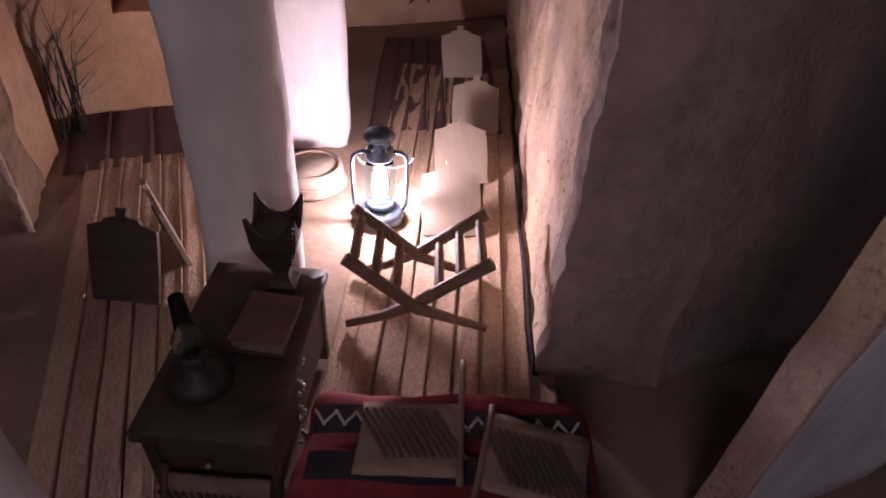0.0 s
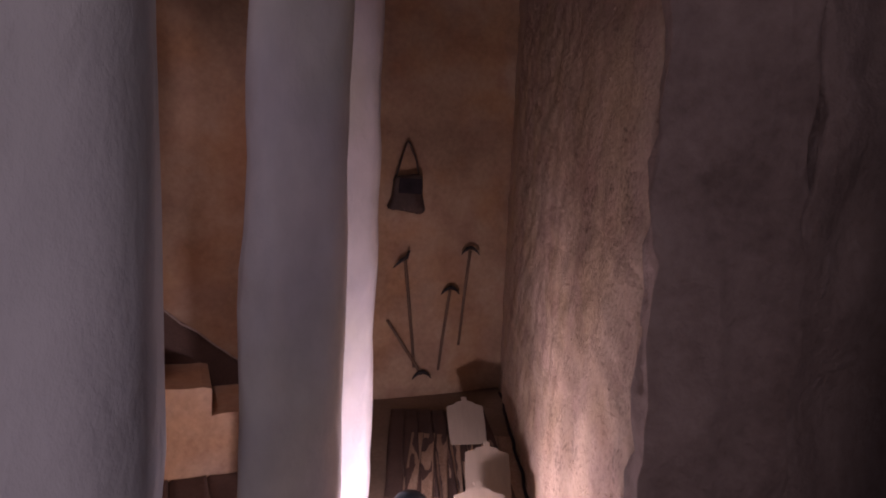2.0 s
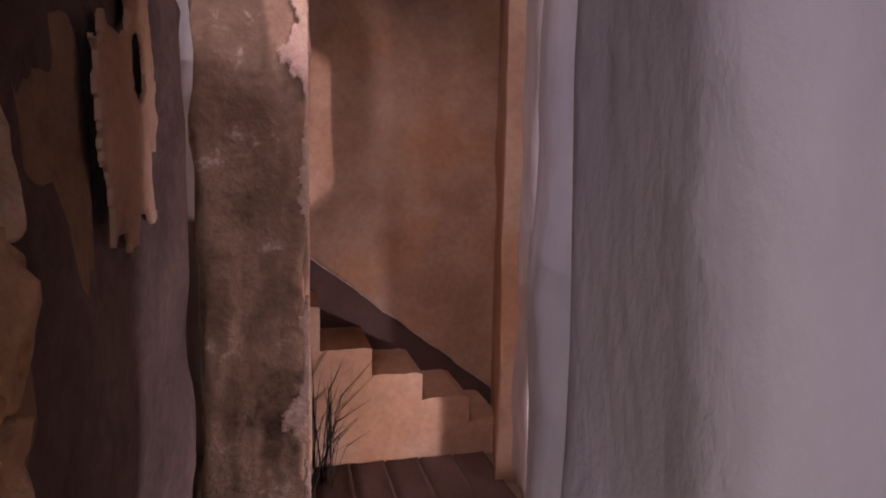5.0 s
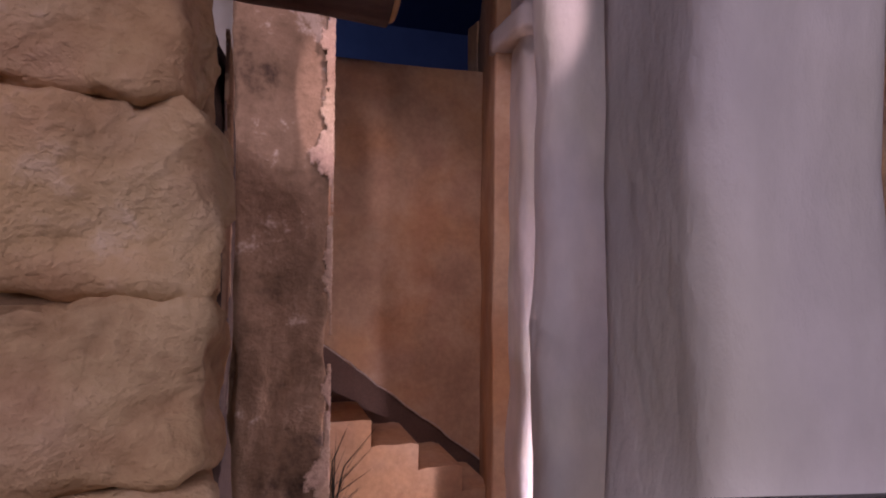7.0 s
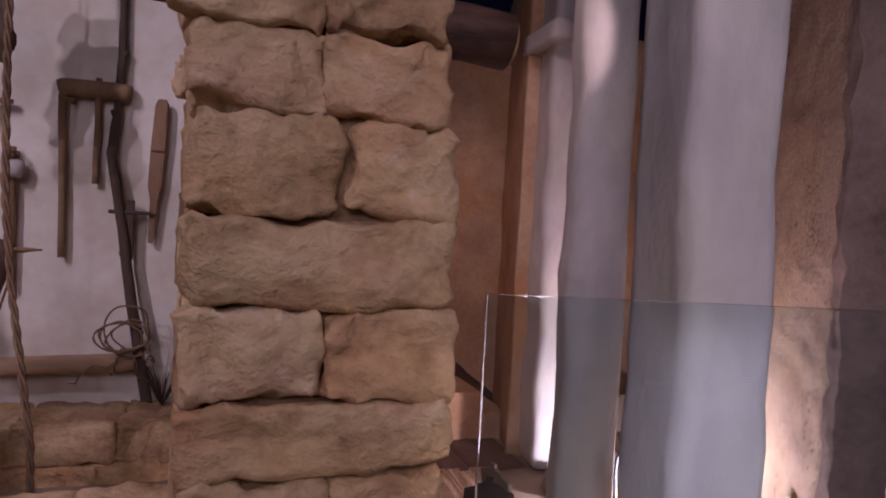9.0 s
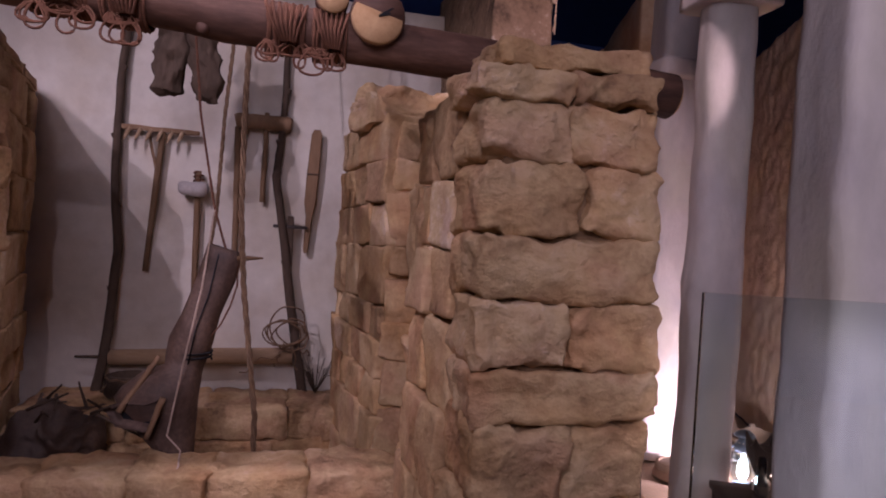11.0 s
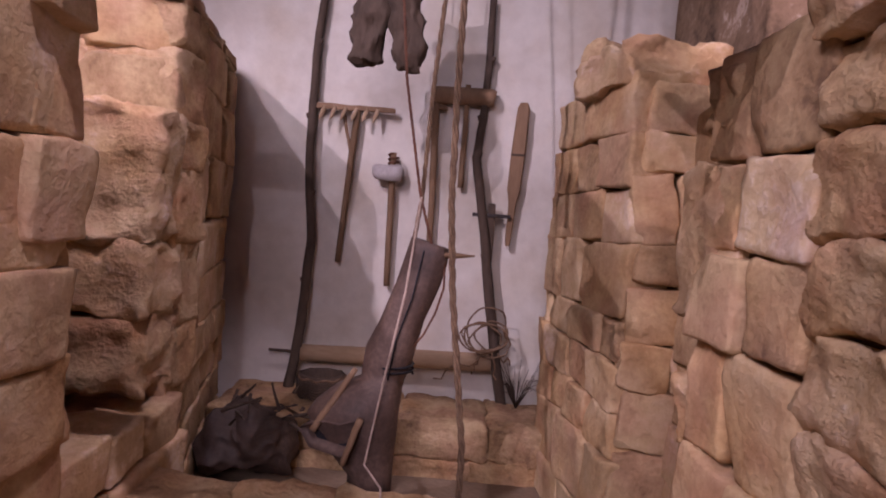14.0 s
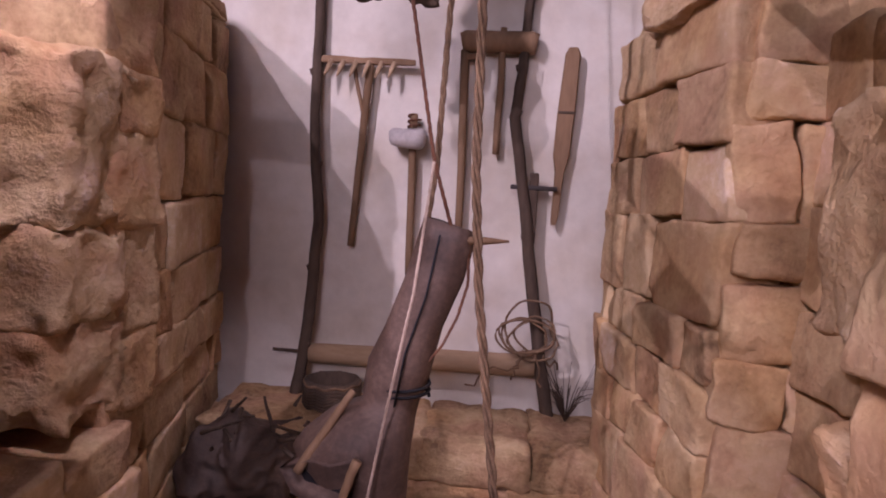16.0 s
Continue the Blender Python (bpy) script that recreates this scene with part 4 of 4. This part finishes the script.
def strip_mat(name, x, y, turn, width, length, n, material, label):
    """A floor mat sewn from long ribbed strips that lie side by side."""
    ob = thing(name, x, y, 0, label, "mat", turn=turn)
    w = width / n
    for k in range(n):
        bm = bmesh.new()
        m = max(8, int(length / 0.05))
        prof = [(-0.5, 0.002), (-0.42, 0.012), (-0.2, 0.010), (0.1, 0.011), (0.36, 0.013), (0.46, 0.018), (0.5, 0.002)]
        rows = []
        for i in range(m + 1):
            yy = length * i / m
            wob = 0.008 * noise.noise(Vector((k * 2.1, yy * 2.3, turn)))
            rows.append([bm.verts.new((w * (k + 0.5 + px) + wob, yy + 0.02 * noise.noise(Vector((k * 1.7, i * 5.0, 2))) * (i in (0, m)), pz + 0.004 * noise.noise(Vector((px * 3, yy * 6, k))))) for px, pz in prof])
        for a, b in zip(rows, rows[1:]):
            for q in range(len(prof) - 1):
                bm.faces.new((a[q], a[q + 1], b[q + 1], b[q]))
        part("strip", bm, material, ob)
    return ob


strip_mat("straw_mat", 0.74, 0.60, -23.5, 0.66, 2.9, 9, MAT, "tan ribbed straw mat covering the chamber floor")
strip_mat("straw_mat", 0.27, 0.95, -2, 0.50, 1.62, 7, MAT, "tan ribbed straw mat on the alcove floor")
strip_mat("brown_mat", 0.24, 2.5, 0, 0.86, 0.52, 5, DARKMAT, "dark brown woven mat in front of the stairs")
strip_mat("brown_mat", 1.5, 2.55, -20, 0.62, 1.2, 7, DARKMAT, "dark brown ribbed mat at the back of the chamber")

# storm lantern
lan = thing("storm_lantern", 1.357, 1.853, 0.012, "blue-grey tin storm lantern, lit, standing on the mat", "lantern", turn=-18)
bm = bmesh.new()
lathe(bm, [(0.02, 0.0), (0.078, 0.0), (0.085, 0.008), (0.085, 0.035), (0.076, 0.05), (0.05, 0.058), (0.035, 0.064), (0.03, 0.07)], 28)
part("tank", bm, TIN, lan)
bm = bmesh.new()
lathe(bm, [(0.05, 0.064), (0.052, 0.075), (0.045, 0.085), (0.022, 0.09), (0.016, 0.105)], 24)
part("burner", bm, TIN, lan)
bm = bmesh.new()
prof = [(0.040, 0.085), (0.056, 0.12), (0.064, 0.16), (0.062, 0.20), (0.050, 0.245), (0.042, 0.265)]
n0 = len(prof)
lathe(bm, prof + [(r - 0.002, z) for r, z in reversed(prof)], 28)
globe = part("globe", bm, GLASS, lan, "clear glass globe")
globe.visible_shadow = False
FLAME = bpy.data.materials.new("flame")
FLAME.use_nodes = True
fb = FLAME.node_tree.nodes["Principled BSDF"]
fb.inputs["Emission Color"].default_value, fb.inputs["Emission Strength"].default_value = (1.0, 0.86, 0.84, 1), 45.0
bm = bmesh.new()
lathe(bm, [(0.001, 0.10), (0.018, 0.112), (0.03, 0.14), (0.027, 0.18), (0.014, 0.215), (0.001, 0.24)], 16)
flame = part("flame", bm, FLAME, lan, "bright white flame")
flame.visible_shadow = False
bm = bmesh.new()
lathe(bm, [(0.046, 0.262), (0.05, 0.27), (0.05, 0.295), (0.042, 0.305), (0.03, 0.325), (0.03, 0.34)], 24)
part("chimney", bm, TIN, lan)
bm = bmesh.new()
for k in range(12):
    a = k * math.tau / 12
    box(bm, 0.043 * math.cos(a), 0.043 * math.sin(a), 0.312, 0.006, 0.006, 0.006, math.degrees(a))
part("vent", bm, BRASS, lan, smooth=False)
bm = bmesh.new()
lathe(bm, [(0.025, 0.335), (0.052, 0.342), (0.056, 0.35), (0.048, 0.362), (0.04, 0.368), (0.02, 0.378), (0.001, 0.38)], 24)
part("hood", bm, TIN, lan)
for s in (-1, 1):
    bm = bmesh.new()
    tube(bm, [(s * 0.05, 0, 0.288), (s * 0.075, 0, 0.285), (s * 0.092, 0, 0.27), (s * 0.096, 0, 0.24), (s * 0.096, 0, 0.12), (s * 0.094, 0, 0.07), (s * 0.08, 0, 0.045)], 0.0075, 10)
    part("side_tube", bm, TIN, lan)
bm = bmesh.new()
tube(bm, [(0.098 * math.cos(a) + 0.02, 0.03 + 0.04 * abs(math.sin(a)), 0.25 - 0.07 * abs(math.sin(a))) for a in [i * math.pi / 14 for i in range(15)]], 0.0025, 6)
part("bail", bm, BRASS, lan, "thin wire carrying handle")

# folding book stand
stand = thing("folding_book_stand", 1.345, 1.385, 0.012, "brown folding wooden book stand with turned spindles", "book stand", turn=-20.5)
for y in (-0.12, 0.12):
    for s in (-1, 1):
        bm = bmesh.new()
        tube(bm, [(s * 0.205, y, 0.27), (s * 0.1, y + s * 0.008, 0.185), (0, y + s * 0.012, 0.10), (-s * 0.11, y, 0.05), (-s * 0.21, y, 0.016)], [0.02, 0.02, 0.019, 0.015, 0.012], 9)
        part("rail", bm, STANDWOOD, stand)
for s in (-1, 1):
    for k, t in enumerate((0.08, 0.42, 0.76)):
        x, z = s * (0.195 - 0.175 * t), 0.262 - 0.145 * t
        bm = bmesh.new()
        m = pose(x, -0.12, z, -90, 0, 0)
        lathe(bm, [(0.010, 0.0), (0.013, 0.02)] + [(0.011 + 0.005 * (j % 2), 0.03 + 0.0095 * j) for j in range(19)] + [(0.013, 0.22), (0.010, 0.24)], 10, m)
        part("spindle", bm, STANDWOOD, stand)


def tablet(x, y, turn, lean, label, z=0.012, wood=CLAYWOOD):
    """A wooden writing board with sloping shoulders and a small knob."""
    ob = thing("writing_tablet", label=label, category="tablet", group="writing tablets")
    out = [(-0.105, 0), (0.105, 0), (0.11, 0.12), (0.108, 0.235), (0.06, 0.25), (0.052, 0.262), (0.022, 0.268), (0.014, 0.275), (0.018, 0.295), (-0.018, 0.295), (-0.014, 0.275), (-0.022, 0.268), (-0.052, 0.262), (-0.06, 0.25), (-0.108, 0.235), (-0.11, 0.12)]
    bm = bmesh.new()
    a = [bm.verts.new((px, -0.007, pz)) for px, pz in out]
    b = [bm.verts.new((px, 0.007, pz)) for px, pz in out]
    bm.faces.new(a)
    bm.faces.new(b[::-1])
    n = len(out)
    for k in range(n):
        bm.faces.new((a[k], b[k], b[(k + 1) % n], a[(k + 1) % n]))
    part("board", bm, wood, ob, smooth=False)
    bm = bmesh.new()
    box(bm, 0, 0.012, 0.15, 0.15, 0.012, 0.02, bevel=0.003)
    part("batten", bm, STANDWOOD, ob, smooth=False)
    ob.matrix_world = pose(x, y, z, lean, 0, turn)
    return ob


for x, y, turn, lean in ((1.575, 1.68, -18, -54), (1.745, 2.00, -17, -54), (1.96, 2.38, -22, -52), (2.15, 2.99, -14, -46)):
    tablet(x, y, turn, lean, "pale wooden writing tablet leaning along the wall")
# Dark wood here stands for the unlit side of a pale board.
tablet(0.49, 1.66, -27, -22, "wooden writing tablet leaning with its back to the room, coloured dark for shade", wood=DARKWOOD)
tablet(0.66, 1.88, 103, -12, "pale wooden writing tablet standing on the alcove mat")

# cable along the foot of the wall
cable = thing("black_cable", label="black cable lying along the foot of the wall", category="cable")
bm = bmesh.new()
tube(bm, [Vector((1.575 + (2.76 - 1.575) * k / 40 - 0.012, 1.0 + (3.72 - 1.0) * k / 40, 0.022)) + noise.noise_vector(Vector((k * 0.37, 2, 7))) * Vector((0.02, 0.0, 0.01)).length * 0.8 for k in range(41)], 0.009, 7)
part("lead", bm, BLACKWOOL, cable)

# round straw tray at the foot of the pilaster
tray = thing("straw_tray", 1.17, 2.17, 0.012, "round coiled straw tray on the floor by the pilaster", "basket")
for k in range(7):
    bm = bmesh.new()
    r = 0.13 - 0.004 * k
    tube(bm, [(r * math.cos(a), r * math.sin(a), 0.01 + 0.012 * k) for a in [i * math.tau / 32 for i in range(32)]], 0.008, 6, True)
    part("coil", bm, PALM, tray)
bm = bmesh.new()
lathe(bm, [(0.001, 0.01), (0.125, 0.01), (0.12, 0.085), (0.001, 0.08)], 28)
part("core", bm, CLAYWOOD, tray)

# red cushion with woven bands
cushion = thing("red_cushion", 1.18, 0.70, 0.012, "dark red wool cushion with black and white woven bands", "cushion", turn=-22)
bm = bmesh.new()
rough_box(bm, 0, 0, 0.075, 0.68, 0.46, 0.15, cuts=16, power=4, amp=0.02, freq=5)
part("body", bm, RED, cushion)


def draped(x0, x1, y0, y1, z, n=18):
    bm = bmesh.new()
    rows = []
    for i in range(n + 1):
        x = x0 + (x1 - x0) * i / n
        rows.append([bm.verts.new((x, y, z + 0.004 * math.sin(x * 23) - 0.25 * max(0, abs(x) - 0.25) ** 1.5 - 0.5 * max(0, abs(y) - 0.15) ** 1.5)) for y in (y0, (y0 + y1) / 2, y1)])
    for a, b in zip(rows, rows[1:]):
        for q in range(2):
            bm.faces.new((a[q], a[q + 1], b[q + 1], b[q]))
    return bm


for y0, y1, m in ((0.085, 0.165, BLACKWOOL), (-0.03, 0.04, BLACKWOOL), (-0.18, -0.09, BLACKWOOL)):
    part("band", draped(-0.31, 0.31, y0, y1, 0.161), m, cushion)
for k in range(26):
    x = -0.30 + 0.0235 * k
    bm = bmesh.new()
    box(bm, x, 0.125, 0.165 - 0.25 * max(0, abs(x) - 0.25) ** 1.5, 0.05, 0.006, 0.003, 55 if k % 2 else -55)
    part("zigzag", bm, WHITEWOOL, cushion, "white woven zigzag", smooth=False)


def flag_fan(x, y, z, turn, tilt, size, label):
    ob = thing("palm_fan", x, y, z, label, "hand fan", "palm fans")
    bm = bmesh.new()
    rough_box(bm, size * 0.5, 0, 0, size, size * 0.82, 0.008, cuts=6, power=30, amp=0.006, freq=6)
    blade = part("blade", bm, PALM, ob)
    for k in range(11):
        bm = bmesh.new()
        box(bm, size * (0.12 + 0.075 * k), -0.01, 0.0065, 0.008, size * 0.66, 0.005, 32, bevel=0.001)
        part("stripe", bm, DARKMAT, blade, smooth=False)
    bm = bmesh.new()
    rod(bm, (0, size * 0.5, 0.0), (0, -size * 1.0, 0.0), 0.009, 0.008, size, 8)
    part("stick", bm, STANDWOOD, ob)
    ob.matrix_world = pose(x, y, z, 0, tilt, turn)
    return ob


flag_fan(1.23, 0.76, 0.19, 157, 4, 0.23, "woven palm fan with dark stripes lying on the cushion")
flag_fan(1.27, 0.72, 0.195, -33, 6, 0.23, "woven palm fan with a cut dark pattern on the cushion")

leaning = flag_fan(0.64, 0.80, 0.11, 0, 0, 0.22, "woven palm fan with dark stripes leaning on the low table")
leaning.matrix_world = pose(0.60, 0.845, 0.11, 62, 0, -24)

# low table and what stands on it
table = thing("low_table", 0.81, 1.09, 0.012, "low dark wooden chest table with a drawer", "table", turn=-24)
bm = bmesh.new()
rough_box(bm, 0, 0, 0.285, 0.29, 0.53, 0.03, cuts=6, power=24, amp=0.002)
part("tabletop", bm, DARKWOOD, table)
for sx in (-0.12, 0.12):
    for sy in (-0.235, 0.235):
        bm = bmesh.new()
        box(bm, sx, sy, 0.135, 0.03, 0.03, 0.27, bevel=0.004)
        part("leg", bm, DARKWOOD, table, smooth=False)
for sx, sy, a, b in ((-0.125, 0, 0.012, 0.45), (0.125, 0, 0.012, 0.45), (0, 0.24, 0.22, 0.012)):
    bm = bmesh.new()
    box(bm, sx, sy, 0.17, a, b, 0.19, bevel=0.002)
    part("side_panel", bm, DARKWOOD, table, smooth=False)
bm = bmesh.new()
box(bm, 0, -0.24, 0.2, 0.21, 0.016, 0.12, bevel=0.003)
dr = part("drawer", bm, DARKWOOD, table, smooth=False)
bm = bmesh.new()
lathe(bm, [(0.004, 0.0), (0.010, 0.01), (0.006, 0.018)], 12, pose(0, -0.248, 0.2, 90, 0, 0))
part("knob", bm, BRASS, dr)
beads = thing("bead_string", 0.95, 1.0, 0.02, "string of pale beads hanging at the table side", "beads")
bm = bmesh.new()
for k in range(26):
    bmesh.ops.create_icosphere(bm, subdivisions=1, radius=0.007, matrix=Matrix.Translation((0.012 * math.sin(k * 0.9) - 0.05 + 0.001 * k, -0.03 + 0.002 * k, 0.02 + 0.0105 * k)))
part("bead", bm, BRASS, beads)

burner = thing("incense_burner", 0.935, 1.245, 0.312, "dark carved wooden incense burner with four horns and metal studs", "incense burner", turn=-20)
bm = bmesh.new()
prof = [(0.036, 0), (0.034, 0.02), (0.02, 0.035), (0.018, 0.06), (0.024, 0.075), (0.05, 0.15), (0.054, 0.19)]
rings = []
for r, z in prof:
    rings.append([bm.verts.new((sx * r, sy * r, z)) for sx, sy in ((-1, -1), (1, -1), (1, 1), (-1, 1))])
for a, b in zip(rings, rings[1:]):
    for k in range(4):
        bm.faces.new((a[k], a[(k + 1) % 4], b[(k + 1) % 4], b[k]))
bm.faces.new(rings[0][::-1])
bm.faces.new(rings[-1])
part("cup", bm, DARKWOOD, burner, smooth=False)
for k in range(4):
    bm = bmesh.new()
    pts = [(-0.056 + 0.112 * i / 10, 0.19 + 0.055 * (2 * i / 10 - 1) ** 2) for i in range(11)]
    a = [bm.verts.new((px, -0.058, pz)) for px, pz in pts] + [bm.verts.new((0.054, -0.052, 0.17)), bm.verts.new((-0.054, -0.052, 0.17))]
    b = [bm.verts.new((v.co.x * 0.9, v.co.y + 0.009, v.co.z)) for v in a]
    bm.faces.new(a)
    bm.faces.new(b[::-1])
    for q in range(len(a)):
        bm.faces.new((a[q], b[q], b[(q + 1) % len(a)], a[(q + 1) % len(a)]))
    place(bm, bm.verts, pose(0, 0, 0, 0, 0, 90 * k))
    part("horn", bm, DARKWOOD, burner, smooth=False)
bm = bmesh.new()
for k in range(9):
    bmesh.ops.create_icosphere(bm, subdivisions=1, radius=0.004, matrix=Matrix.Translation((0.052 - 0.002 * k, -0.058 + 0.0025 * k, 0.225 - 0.015 * k)))
part("stud", bm, BRASS, burner)

book = thing("leather_book", 0.875, 1.10, 0.315, "dark closed book with a brown cover lying on the table", "book", turn=-28)
bm = bmesh.new()
box(bm, 0, 0, 0.022, 0.115, 0.15, 0.03, bevel=0.002)
part("page_block", bm, CLAYWOOD, book, smooth=False)
for z in (0.004, 0.040):
    bm = bmesh.new()
    box(bm, 0, 0, z, 0.125, 0.16, 0.006, bevel=0.002)
    part("cover", bm, DARKWOOD if z < 0.02 else STANDWOOD, book, smooth=False)
olamp = thing("oil_lamp", 0.715, 1.0, 0.312, "dark metal oil lamp with a wide base and glass chimney", "oil lamp")
bm = bmesh.new()
lathe(bm, [(0.02, 0), (0.068, 0.0), (0.07, 0.01), (0.062, 0.03), (0.03, 0.05), (0.024, 0.06), (0.03, 0.075), (0.022, 0.085)], 26)
part("font", bm, IRON, olamp)
bm = bmesh.new()
prof = [(0.02, 0.085), (0.032, 0.11), (0.034, 0.13), (0.02, 0.16), (0.015, 0.24)]
lathe(bm, prof + [(r - 0.0015, z) for r, z in reversed(prof)], 20)
ch = part("chimney", bm, GLASS, olamp, "clear glass chimney")
ch.visible_shadow = False
bm = bmesh.new()
tube(bm, [(0.068 + 0.02 * math.sin(a), 0, 0.03 + 0.025 * (1 - math.cos(a))) for a in [i * math.pi / 8 for i in range(9)]], 0.004, 6)
part("handle", bm, IRON, olamp)

# reeds in the corner of the alcove
reeds = thing("dry_reeds", 0.265, 2.86, 0.01, "bunch of dark dry reeds standing in the alcove corner", "plant")
bm = bmesh.new()
for k in range(36):
    a = random.uniform(-0.6, 2.0)
    h, r = random.uniform(0.25, 0.75), random.uniform(0.05, 0.32)
    b0 = Vector((random.uniform(-0.05, 0.05), random.uniform(-0.08, 0.08), 0))
    d = Vector((math.cos(a), -0.5 * math.sin(a), 0))
    mid, tip = b0 + d * r * 0.35 + Vector((0, 0, h * 0.6)), b0 + d * r + Vector((0, 0, h * random.uniform(0.8, 1.0)))
    s = Vector((-d.y, d.x, 0)) * random.uniform(0.004, 0.009)
    q = [bm.verts.new(v) for v in (b0 - s, b0 + s, mid + s, mid - s)]
    t = bm.verts.new(tip)
    bm.faces.new(q)
    bm.faces.new((q[3], q[2], t))
tagged(part("reed_tuft", bm, REED, reeds), kind="stuff")
reeds.matrix_world = pose(0.265, 2.86, 0.01)

# bag and hoes on the chamber's back wall
YB = 3.86
bag = thing("goatskin_bag", 2.03, YB, 1.30, "dark leather shoulder bag hanging on the wall", "bag")
bm = bmesh.new()
rough_box(bm, 0, 0, 0.12, 0.22, 0.07, 0.24, cuts=9, power=5, amp=0.02, freq=8)
for v in bm.verts:
    v.co.x *= 1.12 - 1.6 * max(0, v.co.z - 0.05)
part("pouch", bm, LEATHER, bag)
bm = bmesh.new()
tube(bm, [(-0.085, 0, 0.22), (-0.05, 0, 0.34), (-0.012, 0.01, 0.455), (0.0, 0.012, 0.465), (0.012, 0.01, 0.455), (0.06, 0, 0.34), (0.09, 0, 0.2)], 0.007, 6)
part("strap", bm, LEATHER, bag)
bm = bmesh.new()
box(bm, 0.01, -0.04, 0.17, 0.16, 0.012, 0.10, bevel=0.006)
part("flap", bm, BLACKWOOL, bag)


def hoe(x0, z0, x1, z1, head, label):
    ob = thing("hand_hoe", x0, YB, z0, label, "hoe", "hoes on the wall")
    bm = bmesh.new()
    rod(bm, (0, 0, 0), (x1 - x0, 0.01, z1 - z0), 0.012, 0.010, x0, 8)
    part("handle", bm, STANDWOOD, ob)
    bm = bmesh.new()
    if head == "blade":
        tube(bm, [(-0.07 + 0.14 * i / 10, -0.012, -0.05 * (2 * i / 10 - 1) ** 2 + 0.02) for i in range(11)], [0.003 + 0.011 * math.sin(math.pi * i / 10) for i in range(11)], 8)
    else:
        tube(bm, [(-0.09, -0.015, -0.05), (-0.04, -0.02, 0.0), (0, -0.02, 0.02), (0.02, -0.02, 0.07)], [0.004, 0.012, 0.014, 0.005], 8)
    part("head", bm, IRON, ob)
    return ob


hoe(2.52, 1.04, 2.47, 0.36, "blade", "short hoe with a curved iron blade hung on the wall")
hoe(2.38, 0.76, 2.32, 0.19, "blade", "short hoe with a curved iron blade hung on the wall")
hoe(2.04, 0.97, 2.14, 0.22, "pick", "small pick with a pointed iron head hung on the wall")
hoe(2.19, 0.17, 1.93, 0.56, "blade", "slanting small hoe with its blade at the bottom")
